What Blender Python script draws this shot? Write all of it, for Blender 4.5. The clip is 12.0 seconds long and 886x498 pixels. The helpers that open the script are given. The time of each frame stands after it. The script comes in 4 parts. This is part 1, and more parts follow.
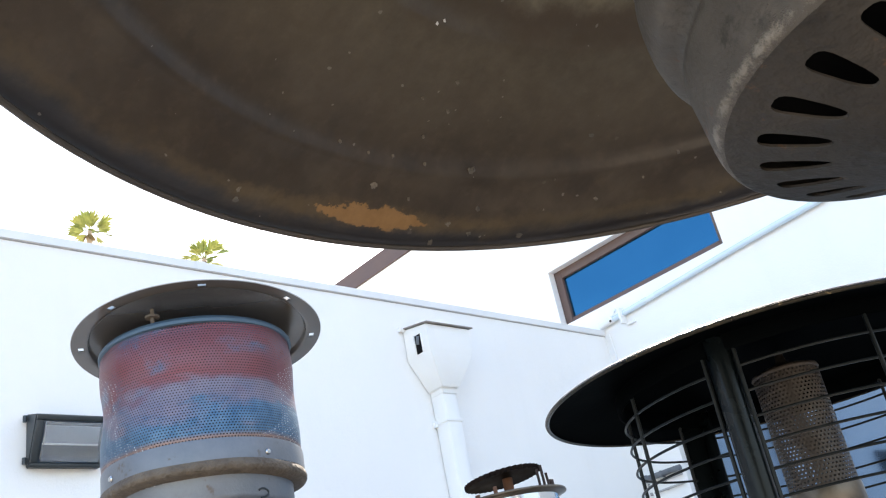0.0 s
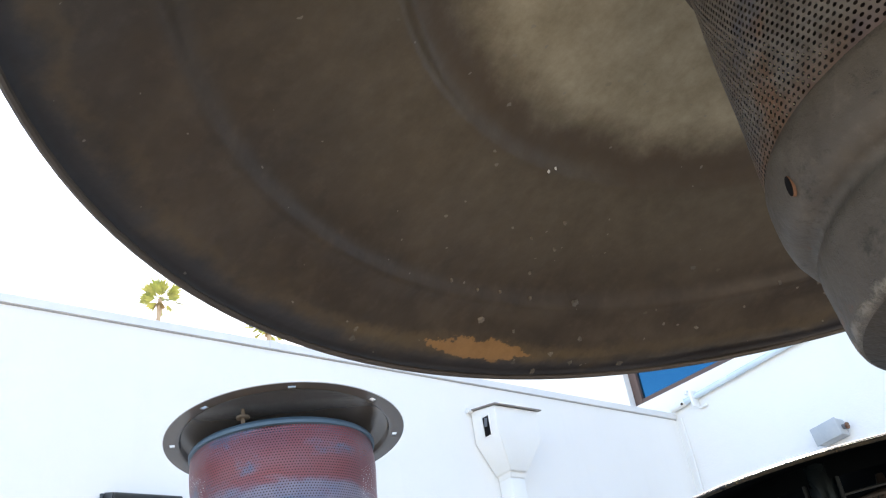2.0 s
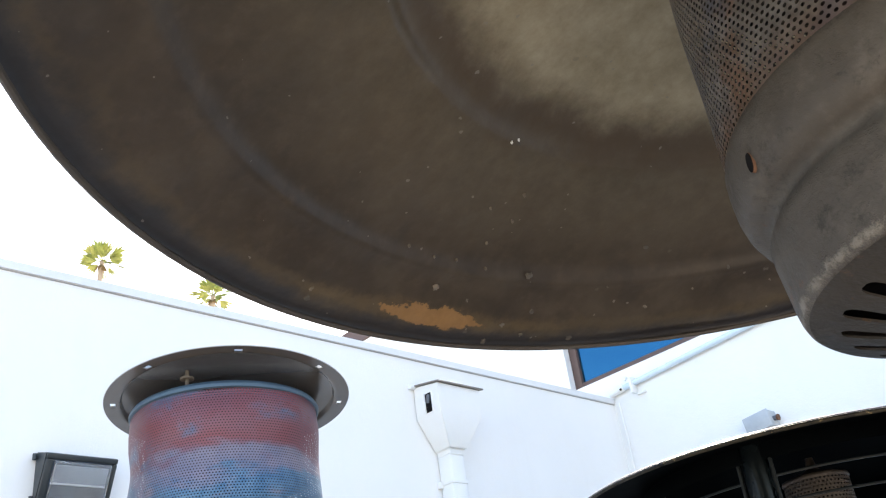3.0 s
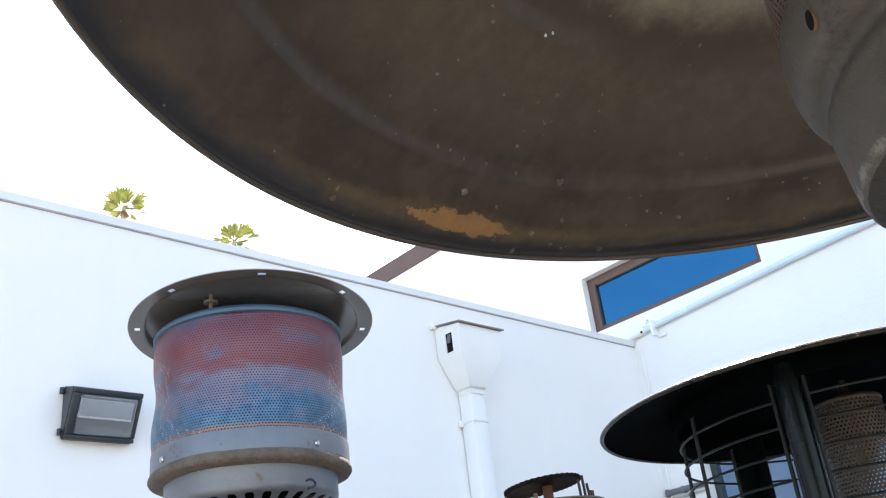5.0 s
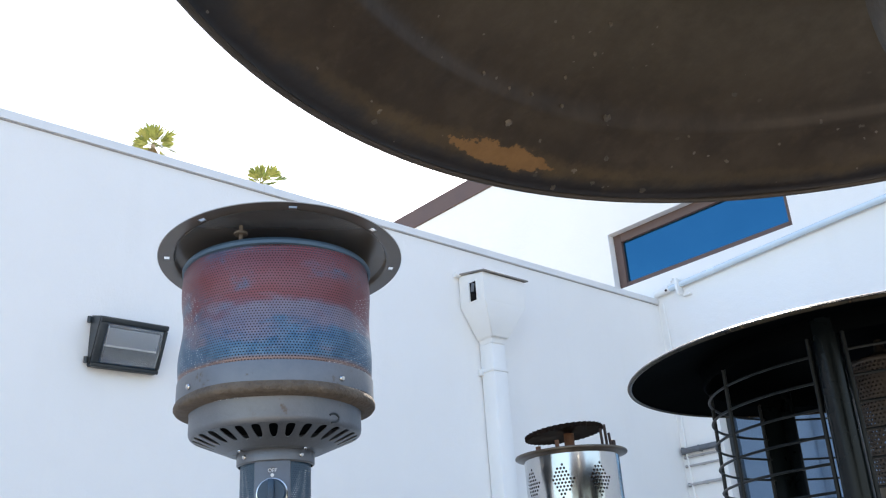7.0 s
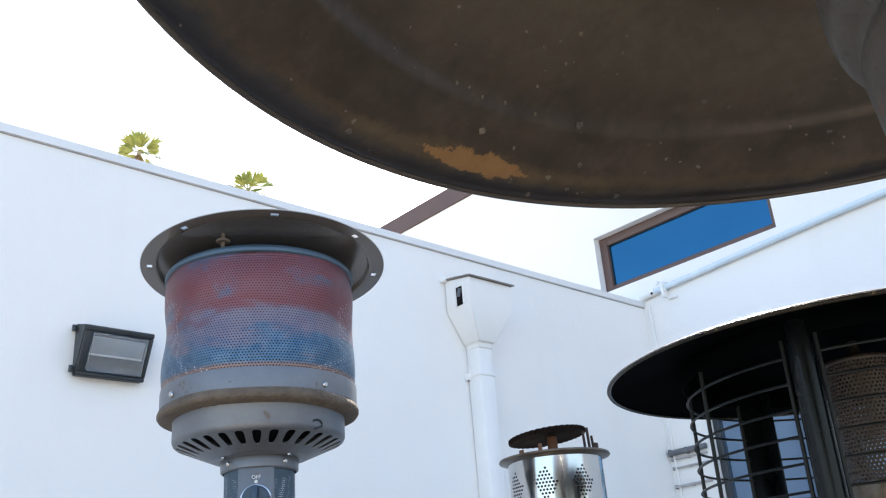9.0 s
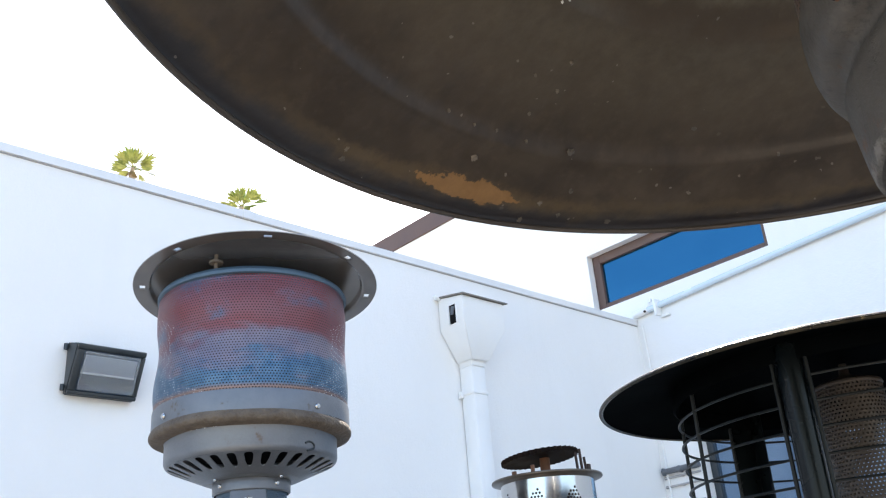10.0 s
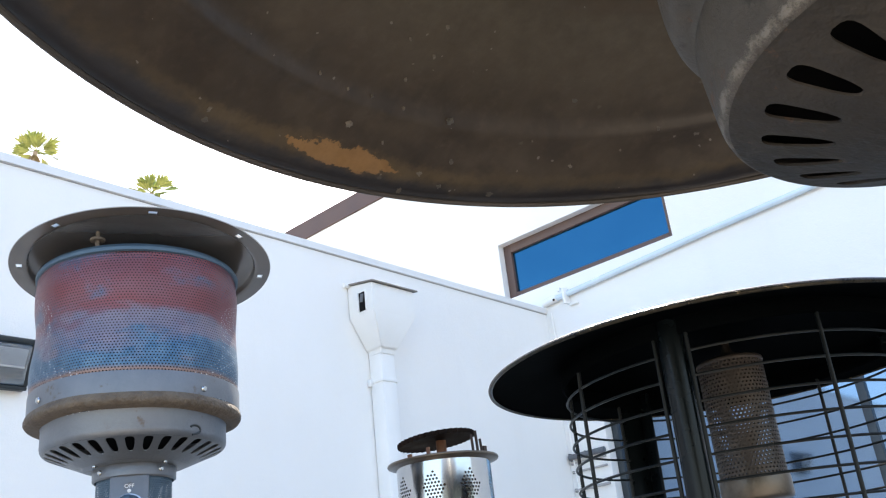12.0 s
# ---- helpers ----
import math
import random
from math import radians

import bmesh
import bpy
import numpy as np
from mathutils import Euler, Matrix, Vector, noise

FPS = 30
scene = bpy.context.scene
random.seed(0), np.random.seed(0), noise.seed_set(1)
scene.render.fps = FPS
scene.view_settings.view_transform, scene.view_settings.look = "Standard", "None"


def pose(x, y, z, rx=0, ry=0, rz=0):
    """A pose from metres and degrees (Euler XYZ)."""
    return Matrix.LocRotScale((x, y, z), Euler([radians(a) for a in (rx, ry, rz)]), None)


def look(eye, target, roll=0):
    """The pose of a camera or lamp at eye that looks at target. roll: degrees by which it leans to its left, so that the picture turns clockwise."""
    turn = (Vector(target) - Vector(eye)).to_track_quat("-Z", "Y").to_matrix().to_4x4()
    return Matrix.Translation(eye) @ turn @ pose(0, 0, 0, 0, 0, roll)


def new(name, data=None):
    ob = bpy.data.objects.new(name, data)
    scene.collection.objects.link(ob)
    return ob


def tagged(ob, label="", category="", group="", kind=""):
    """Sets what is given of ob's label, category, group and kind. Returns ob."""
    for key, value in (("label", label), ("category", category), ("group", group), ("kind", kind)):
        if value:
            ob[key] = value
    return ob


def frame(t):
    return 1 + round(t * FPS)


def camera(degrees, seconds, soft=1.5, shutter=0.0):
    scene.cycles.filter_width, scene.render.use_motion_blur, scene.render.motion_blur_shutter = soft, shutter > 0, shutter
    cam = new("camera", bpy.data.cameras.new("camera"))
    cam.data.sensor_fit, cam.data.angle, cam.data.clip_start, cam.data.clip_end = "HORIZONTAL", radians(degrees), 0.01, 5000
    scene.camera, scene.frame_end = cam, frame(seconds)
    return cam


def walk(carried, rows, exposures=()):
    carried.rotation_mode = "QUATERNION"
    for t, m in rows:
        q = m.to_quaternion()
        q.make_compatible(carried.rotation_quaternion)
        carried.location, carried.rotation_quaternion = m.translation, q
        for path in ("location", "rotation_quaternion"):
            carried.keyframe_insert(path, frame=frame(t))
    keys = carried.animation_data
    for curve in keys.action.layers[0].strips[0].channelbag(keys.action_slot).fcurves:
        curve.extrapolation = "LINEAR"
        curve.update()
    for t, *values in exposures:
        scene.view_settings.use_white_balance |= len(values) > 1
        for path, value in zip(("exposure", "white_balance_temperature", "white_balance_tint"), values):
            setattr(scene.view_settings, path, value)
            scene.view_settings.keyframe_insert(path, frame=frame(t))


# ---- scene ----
cam = camera(53.09, 12.0, soft=1.2)
# seconds, x, y, z, yaw, pitch, roll
PATH = [
    (0.0, -0.0057, 0.0162, 1.7141, 48.585, 25.994, 10.613),
    (0.5, -0.0353, -0.0029, 1.7345, 50.163, 27.391, 8.876),
    (1.0, -0.0376, -0.0154, 1.7392, 50.607, 28.383, 8.513),
    (1.5, -0.0134, -0.0300, 1.7519, 51.479, 30.622, 8.568),
    (2.0, 0.0056, -0.0284, 1.7528, 51.899, 31.079, 8.243),
    (2.5, 0.0058, -0.0360, 1.7552, 50.898, 31.605, 8.065),
    (3.0, -0.0009, -0.0327, 1.7448, 47.497, 29.105, 7.226),
    (3.2, -0.0017, -0.0295, 1.7429, 46.737, 28.668, 7.695),
    (4.8, -0.0232, -0.0220, 1.7286, 48.239, 26.719, 5.657),
    (5.0, -0.0297, -0.0187, 1.7259, 48.568, 25.835, 6.501),
    (5.5, -0.0462, -0.0140, 1.7227, 51.561, 24.970, 7.693),
    (6.0, -0.0515, -0.0078, 1.7108, 52.973, 24.174, 8.082),
    (6.4, -0.0610, 0.0150, 1.6900, 52.547, 20.313, 8.825),
    (6.5, -0.0606, 0.0107, 1.6968, 51.973, 20.675, 7.980),
    (6.8, -0.0580, -0.0100, 1.7180, 49.493, 22.371, 3.145),
    (7.0, -0.0509, -0.0143, 1.7205, 48.949, 22.690, 3.510),
    (7.2, -0.0490, -0.0110, 1.7200, 48.152, 22.395, 4.254),
    (8.8, -0.0386, -0.0114, 1.7148, 48.356, 22.725, 4.115),
    (9.0, -0.0386, -0.0136, 1.7176, 48.421, 22.969, 4.269),
    (9.5, -0.0419, -0.0176, 1.7174, 48.758, 23.229, 4.317),
    (10.0, -0.0329, -0.0169, 1.7221, 48.002, 24.014, 4.361),
    (10.5, -0.0206, -0.0080, 1.7235, 47.109, 24.245, 5.709),
    (11.0, -0.0240, -0.0029, 1.7227, 46.249, 24.119, 5.505),
    (11.5, -0.0326, 0.0022, 1.7169, 45.632, 23.557, 5.836),
    (12.0, -0.0282, 0.0195, 1.7129, 42.872, 22.931, 6.095),
]
EXPOSURE = [
    (0.0, 2.17, 7100, 10.0),
    (1.0, 2.12, 7100, 10.0),
    (2.5, 2.22, 7100, 10.0),
    (4.8, 2.12, 7000, 10.0),
    (5.5, 1.92, 6800, 10.0),
    (6.5, 1.51, 6700, 10.0),
    (7.0, 1.76, 6850, 10.0),
    (9.0, 1.86, 6900, 10.0),
    (10.5, 2.02, 6900, 10.0),
    (12.0, 2.02, 6950, 10.0),
]
walk(cam, [(t, pose(x, y, z, 90 + pitch, roll, yaw)) for t, x, y, z, yaw, pitch, roll in PATH], EXPOSURE)

# ---- light ----
SUN_AZIMUTH, SUN_HEIGHT = (-0.55, 0.83), 44.5
world = bpy.data.worlds.new("sky")
scene.world = world
world.use_nodes = True
sky = world.node_tree.nodes.new("ShaderNodeTexSky")
sky.sky_type = "NISHITA"
sky.sun_disc = False
sky.sun_elevation = radians(SUN_HEIGHT)
sky.sun_rotation = math.atan2(SUN_AZIMUTH[0], SUN_AZIMUTH[1])
sky.dust_density = 2.0
background = world.node_tree.nodes["Background"]
background.inputs["Strength"].default_value = 0.15
world.node_tree.links.new(sky.outputs["Color"], background.inputs["Color"])
sun = new("sun", bpy.data.lights.new("sun", "SUN"))
sun.data.energy, sun.data.angle, sun.data.color = 4.5, radians(0.55), (1.0, 0.95, 0.87)
flat = math.hypot(*SUN_AZIMUTH)
sun.matrix_world = look((SUN_AZIMUTH[0] / flat * math.cos(radians(SUN_HEIGHT)) * 20, SUN_AZIMUTH[1] / flat * math.cos(radians(SUN_HEIGHT)) * 20, 20 * math.sin(radians(SUN_HEIGHT))), (0, 0, 0))


# ---- materials ----
class Nodes:
    """A short way to write node materials."""

    def __init__(self, name):
        self.mat = bpy.data.materials.new(name)
        self.mat.use_nodes = True
        self.tree = self.mat.node_tree
        self.shader = self.tree.nodes["Principled BSDF"]
        self.coord = self.tree.nodes.new("ShaderNodeTexCoord").outputs["Object"]

    def put(self, socket, value):
        if isinstance(value, bpy.types.NodeSocket):
            self.tree.links.new(value, socket)
        elif isinstance(value, (tuple, list)) and len(value) == 3 and socket.type == "RGBA":
            socket.default_value = (*value, 1)
        else:
            socket.default_value = value

    def set(self, **values):
        for key, value in values.items():
            self.put(self.shader.inputs[key.replace("_", " ")], value)

    def noise(self, scale, detail=4, rough=0.6, vector=None, stretch=None):
        vector = vector or self.coord
        if stretch:
            m = self.tree.nodes.new("ShaderNodeMapping")
            m.inputs["Scale"].default_value = stretch
            self.tree.links.new(vector, m.inputs["Vector"])
            vector = m.outputs["Vector"]
        n = self.tree.nodes.new("ShaderNodeTexNoise")
        n.inputs["Scale"].default_value, n.inputs["Detail"].default_value, n.inputs["Roughness"].default_value = scale, detail, rough
        self.tree.links.new(vector, n.inputs["Vector"])
        return n.outputs["Fac"]

    def cells(self, scale, feature="F1"):
        n = self.tree.nodes.new("ShaderNodeTexVoronoi")
        n.feature = feature
        n.inputs["Scale"].default_value = scale
        self.tree.links.new(self.coord, n.inputs["Vector"])
        return n.outputs["Distance"]

    def math(self, op, a, b=0.0, c=0.0):
        n = self.tree.nodes.new("ShaderNodeMath")
        n.operation = op
        for socket, value in zip(n.inputs, (a, b, c)):
            self.put(socket, value)
        return n.outputs[0]

    def step(self, value, low, high):
        n = self.tree.nodes.new("ShaderNodeMapRange")
        n.interpolation_type = "SMOOTHSTEP"
        self.put(n.inputs["Value"], value)
        self.put(n.inputs["From Min"], low)
        self.put(n.inputs["From Max"], high)
        return n.outputs["Result"]

    def mix(self, fac, a, b):
        n = self.tree.nodes.new("ShaderNodeMix")
        n.data_type = "RGBA"
        self.put(n.inputs[0], fac)
        self.put(n.inputs[6], a)
        self.put(n.inputs[7], b)
        return n.outputs[2]

    def spread(self, fac, low, high):
        n = self.tree.nodes.new("ShaderNodeMapRange")
        self.put(n.inputs["Value"], fac)
        n.inputs["From Min"].default_value, n.inputs["From Max"].default_value = 0.3, 0.7
        n.inputs["To Min"].default_value, n.inputs["To Max"].default_value = low, high
        return n.outputs["Result"]

    def xyz(self):
        n = self.tree.nodes.new("ShaderNodeSeparateXYZ")
        self.tree.links.new(self.coord, n.inputs[0])
        return n.outputs[0], n.outputs[1], n.outputs[2]

    def bump(self, height, strength, distance=0.002):
        n = self.tree.nodes.new("ShaderNodeBump")
        n.inputs["Strength"].default_value, n.inputs["Distance"].default_value = strength, distance
        self.tree.links.new(height, n.inputs["Height"])
        self.tree.links.new(n.outputs["Normal"], self.shader.inputs["Normal"])


def surface(name, a, b, scale=12.0, rough=(0.5, 0.7), metal=0.0, bump=0.15, fine=180.0, spot=None, relief=0.002):
    """Two-scale colour, roughness and relief; spot: colour of scattered stains."""
    n = Nodes(name)
    large, small = n.noise(scale), n.noise(fine, 3)
    colour = n.mix(n.spread(large, 0, 1), a, b)
    colour = n.mix(n.math("MULTIPLY", n.spread(small, 0, 1), 0.25), colour, b)
    if spot:
        colour = n.mix(n.math("MULTIPLY", n.step(n.noise(scale * 2.3, 6, 0.7), 0.60, 0.70), 0.8), colour, spot)
    n.set(Base_Color=colour, Roughness=n.spread(large, *rough), Metallic=metal)
    n.bump(n.math("ADD", small, n.math("MULTIPLY", large, 0.6)), bump, relief)
    return n.mat


def stucco():
    n = Nodes("white_stucco")
    large, streak, grain = n.noise(0.9, 5), n.noise(2.0, 5, 0.6, None, (3, 3, 0.35)), n.noise(160, 4, 0.7)
    c = n.mix(n.spread(large, 0, 1), (0.80, 0.79, 0.775), (0.84, 0.835, 0.825))
    c = n.mix(n.math("MULTIPLY", n.step(streak, 0.52, 0.75), 0.12), c, (0.70, 0.69, 0.67))
    n.set(Base_Color=c, Roughness=0.85)
    n.bump(n.math("ADD", grain, n.math("MULTIPLY", n.noise(14, 3), 1.6)), 0.35, 0.004)
    return n.mat


def dish_metal():
    """Old heat-browned reflector: pale heat-cleaned middle, dark bronze skirt, specks and a bare patch on the lip."""
    n = Nodes("browned_reflector_metal")
    x, y, z = n.xyz()
    r = n.math("SQRT", n.math("ADD", n.math("MULTIPLY", x, x), n.math("MULTIPLY", y, y)))
    large, fine = n.noise(7, 6, 0.65), n.noise(55, 5, 0.7)
    rough_r = n.math("ADD", r, n.math("MULTIPLY", n.math("SUBTRACT", n.noise(22, 6, 0.7), 0.5), 0.045))
    dark = n.mix(n.spread(large, 0, 1), (0.037, 0.0265, 0.0172), (0.068, 0.0495, 0.0322))
    dark = n.mix(n.math("MULTIPLY", n.step(fine, 0.5, 0.75), 0.45), dark, (0.098, 0.073, 0.050))
    pale = n.mix(n.spread(n.noise(24, 8, 0.75), 0, 1), (0.25, 0.205, 0.130), (0.46, 0.400, 0.285))
    ring = n.mix(n.step(rough_r, 0.200, 0.243), pale, (0.085, 0.060, 0.036))
    mottle = n.noise(34, 3, 0.55)
    dark = n.mix(n.math("MULTIPLY", n.step(mottle, 0.48, 0.70), 0.4), dark, (0.092, 0.072, 0.049))
    dark = n.mix(n.math("MULTIPLY", n.step(mottle, 0.47, 0.32), 0.35), dark, (0.018, 0.0125, 0.009))
    middle = n.mix(n.spread(fine, 0, 1), (0.082, 0.064, 0.041), (0.124, 0.098, 0.065))
    dark = n.mix(n.step(rough_r, 0.25, 0.375), middle, dark)
    c = n.mix(n.step(rough_r, 0.238, 0.268), ring, dark)
    lip = n.step(n.math("ABSOLUTE", n.math("SUBTRACT", n.math("ADD", rough_r, 0.0), 0.403)), 0.012, 0.003)
    c = n.mix(n.math("MULTIPLY", lip, n.math("MULTIPLY", n.step(n.noise(9, 5, 0.7), 0.30, 0.52), 0.60)), c, (0.105, 0.076, 0.040))
    # Blue-black outer lip: what the steep edge reflects, painted into the colour.
    c = n.mix(n.math("MULTIPLY", n.step(rough_r, 0.394, 0.414), 0.8), c, (0.017, 0.017, 0.021))
    warp = n.tree.nodes.new("ShaderNodeVectorMath")
    warp.operation = "MULTIPLY_ADD"
    shift = n.tree.nodes.new("ShaderNodeTexNoise")
    shift.inputs["Scale"].default_value = 220
    n.tree.links.new(n.coord, shift.inputs["Vector"])
    n.tree.links.new(shift.outputs["Color"], warp.inputs[0])
    warp.inputs[1].default_value = (0.004, 0.004, 0.004)
    n.tree.links.new(n.coord, warp.inputs[2])
    plain, n.coord = n.coord, warp.outputs[0]
    chip = n.math("SUBTRACT", n.cells(26), n.math("MULTIPLY", n.noise(19, 2), 0.20))
    pin = n.math("SUBTRACT", n.cells(60), n.math("MULTIPLY", n.noise(9, 2), 0.20))
    n.coord = plain
    c = n.mix(n.math("MULTIPLY", n.step(chip, -0.045, -0.075), 0.35), c, (0.16, 0.14, 0.11))
    c = n.mix(n.math("MULTIPLY", n.step(pin, -0.034, -0.042), 0.6), c, (0.26, 0.235, 0.20))
    # bare patch of old primer at the lip
    angle = n.math("ARCTAN2", y, n.math("MULTIPLY", x, -1.0))
    along = n.math("ABSOLUTE", n.math("SUBTRACT", n.math("ADD", angle, n.math("MULTIPLY", n.noise(60, 4), 0.05)), 0.112))
    across = n.math("ABSOLUTE", n.math("SUBTRACT", n.math("ADD", r, n.math("MULTIPLY", n.noise(60, 5, 0.7), 0.022)), 0.409))
    taper = n.math("MULTIPLY", n.math("MULTIPLY", along, along), 0.50)
    patch = n.step(n.math("ADD", across, taper), 0.0088, 0.0074)
    frayed = n.math("ADD", n.math("ADD", across, n.math("MULTIPLY", taper, 0.16)), n.math("MULTIPLY", n.noise(45, 5, 0.75), 0.016))
    c = n.mix(n.math("MULTIPLY", n.step(frayed, 0.0195, 0.0125), 0.32), c, (0.16, 0.110, 0.055))
    c = n.mix(patch, c, n.mix(n.spread(n.noise(70, 4, 0.7), 0, 1), (0.235, 0.128, 0.05), (0.30, 0.17, 0.07)))
    n.set(Base_Color=c, Roughness=n.spread(large, 0.30, 0.46), Metallic=n.math("MULTIPLY", n.step(rough_r, 0.30, 0.2), 0.35), Specular_IOR_Level=0.5)
    n.bump(n.math("ADD", n.math("ADD", n.noise(9, 3), n.math("MULTIPLY", n.noise(28, 3), 0.28)), n.math("MULTIPLY", fine, 0.07)), 0.55, 0.006)
    return n.mat


def heat_tint():
    """Perforated steel with oxide colours: red above, blue below."""
    n = Nodes("heat_tinted_screen")
    x, y, z = n.xyz()
    blotch, fine = n.noise(9, 4, 0.6, None, (1, 1, 2.2)), n.noise(60, 4)
    level = n.math("ADD", z, n.math("MULTIPLY", n.math("SUBTRACT", blotch, 0.5), 0.125))
    blue = n.mix(n.spread(fine, 0, 1), (0.035, 0.095, 0.165), (0.095, 0.165, 0.24))
    red = n.mix(n.spread(blotch, 0, 1), (0.185, 0.045, 0.048), (0.17, 0.085, 0.105))
    grey = n.mix(n.spread(fine, 0, 1), (0.14, 0.135, 0.185), (0.20, 0.165, 0.20))
    c = n.mix(n.step(level, 0.038, 0.056), blue, grey)
    c = n.mix(n.step(level, 0.068, 0.090), c, red)
    c = n.mix(n.math("MULTIPLY", n.step(n.noise(11, 5, 0.65, None, (1, 1, 1.8)), 0.52, 0.66), 0.75), c, n.mix(n.step(blotch, 0.45, 0.6), grey, blue))
    c = n.mix(n.step(z, 0.014, 0.006), c, (0.22, 0.14, 0.12))
    n.set(Base_Color=c, Roughness=0.42, Metallic=0.55)
    return n.mat


def mirror_glass(name, a, b, rough):
    """Mirror glass with the reflected sky's blue put into its tint."""
    n = Nodes(name)
    n.set(Base_Color=n.mix(n.spread(n.noise(1.3, 3), 0, 1), a, b), Roughness=rough, Metallic=0.9, Specular_IOR_Level=0.5)
    n.bump(n.noise(2.0, 2), 0.04, 0.01)
    return n.mat


STUCCO = stucco()
CONCRETE = surface("patio_concrete", (0.25, 0.222, 0.185), (0.33, 0.295, 0.25), 1.5, (0.8, 0.9), 0, 0.3, 60)
WHITE_METAL = surface("white_painted_metal", (0.78, 0.78, 0.77), (0.82, 0.82, 0.81), 5, (0.45, 0.6), 0, 0.05, 90)
GREY_METAL = surface("grey_coping_metal", (0.66, 0.67, 0.68), (0.74, 0.74, 0.74), 3, (0.5, 0.65), 0, 0.05, 80)
# Grey for painted shadow lines on the white walls.
SHADE_GREY = surface("grey_sealant", (0.34, 0.335, 0.335), (0.44, 0.43, 0.43), 20, (0.7, 0.85), 0, 0.1, 90)
LID_METAL = surface("browned_lid_metal", (0.13, 0.115, 0.10), (0.24, 0.22, 0.20), 18, (0.5, 0.7), 0, 0.1, 90)
# Conduit colour carries the blue of the sky it reflects.
BLUE_PIPE = surface("sky_tinted_pipe", (0.56, 0.67, 0.77), (0.64, 0.73, 0.81), 6, (0.18, 0.28), 0, 0.03, 90)
BOX_METAL = surface("grey_box_paint", (0.36, 0.39, 0.42), (0.46, 0.48, 0.50), 12, (0.4, 0.55), 0, 0.05, 90)
BROWN = surface("brown_painted_trim", (0.085, 0.05, 0.042), (0.12, 0.075, 0.062), 3, (0.5, 0.65), 0, 0.1, 60)
DISH = dish_metal()
DISH_TOP = surface("dull_aluminium", (0.34, 0.33, 0.31), (0.45, 0.44, 0.42), 8, (0.3, 0.45), 0.8, 0.08, 120)
OLD_STEEL = surface("weathered_grey_steel", (0.065, 0.055, 0.046), (0.115, 0.10, 0.088), 9, (0.48, 0.68), 0.35, 0.25, 150, (0.16, 0.09, 0.05))

# Housing steel darkened for the shade under the head; rust spots are its own.
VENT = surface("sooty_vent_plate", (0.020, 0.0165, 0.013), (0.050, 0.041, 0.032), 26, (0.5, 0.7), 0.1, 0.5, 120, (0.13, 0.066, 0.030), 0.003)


def scorched_screen():
    """Perforated steel gone grey, with rust and blue oxide blotches."""
    n = Nodes("scorched_screen_steel")
    x, y, z = n.xyz()
    large, fine = n.noise(13, 5, 0.65), n.noise(90, 4, 0.7)
    c = n.mix(n.spread(fine, 0, 1), (0.125, 0.115, 0.105), (0.23, 0.215, 0.20))
    c = n.mix(n.math("MULTIPLY", n.step(large, 0.50, 0.64), 0.75), c, (0.20, 0.095, 0.045))
    c = n.mix(n.math("MULTIPLY", n.step(n.noise(17, 4, 0.6), 0.53, 0.66), 0.7), c, (0.10, 0.12, 0.17))
    low = n.step(n.math("ADD", z, n.math("MULTIPLY", large, 0.03)), 1.995, 1.965)
    c = n.mix(n.math("MULTIPLY", low, 0.65), c, (0.17, 0.085, 0.045))
    n.set(Base_Color=c, Roughness=n.spread(fine, 0.36, 0.55), Metallic=0.5)
    n.bump(fine, 0.05, 0.001)
    return n.mat


OLD_SCREEN = scorched_screen()


def housing_metal():
    """Old brown-grey housing with bare scraped edge round its lower bend."""
    n = Nodes("scraped_housing_steel")
    x, y, z = n.xyz()
    large, fine = n.noise(11, 5, 0.65), n.noise(70, 5, 0.7)
    c = n.mix(n.spread(n.math("ADD", n.math("MULTIPLY", large, 0.6), n.math("MULTIPLY", fine, 0.4)), 0, 1), (0.054, 0.045, 0.036), (0.112, 0.096, 0.079))
    c = n.mix(n.math("MULTIPLY", n.step(fine, 0.50, 0.68), 0.6), c, (0.115, 0.100, 0.083))
    c = n.mix(n.math("MULTIPLY", n.step(n.noise(38, 6, 0.75), 0.47, 0.33), 0.7), c, (0.024, 0.020, 0.016))
    bend = n.step(n.math("ABSOLUTE", n.math("SUBTRACT", z, 1.8825)), 0.0055, 0.0005)
    bare = n.step(n.math("ADD", n.math("MULTIPLY", n.noise(75, 6, 0.8), 1.0), n.math("MULTIPLY", bend, 0.20)), 0.58, 0.78)
    c = n.mix(n.math("MULTIPLY", bare, n.math("MULTIPLY", bend, 0.85)), c, (0.23, 0.20, 0.165))
    c = n.mix(n.math("MULTIPLY", n.step(n.noise(26, 5, 0.7), 0.62, 0.72), 0.7), c, (0.15, 0.065, 0.028))
    n.set(Base_Color=c, Roughness=n.spread(fine, 0.5, 0.72), Metallic=0.1, Specular_IOR_Level=0.35)
    n.bump(n.math("ADD", fine, n.math("MULTIPLY", bare, 0.5)), 0.7, 0.0018)
    return n.mat


HOUSING = housing_metal()
FLAKE = surface("tan_paint_flake", (0.12, 0.102, 0.080), (0.20, 0.172, 0.138), 120, (0.5, 0.7), 0, 0.2, 400)
FLAKE_DARK = surface("grey_paint_flake", (0.075, 0.066, 0.055), (0.13, 0.115, 0.095), 120, (0.45, 0.65), 0, 0.2, 400)
RUST = surface("rusty_edge", (0.20, 0.085, 0.04), (0.12, 0.06, 0.035), 40, (0.75, 0.9), 0, 0.3, 220)
GREY_STEEL = surface("grey_hammered_steel", (0.122, 0.132, 0.148), (0.182, 0.194, 0.212), 14, (0.34, 0.48), 0.55, 0.18, 240, (0.11, 0.08, 0.058))
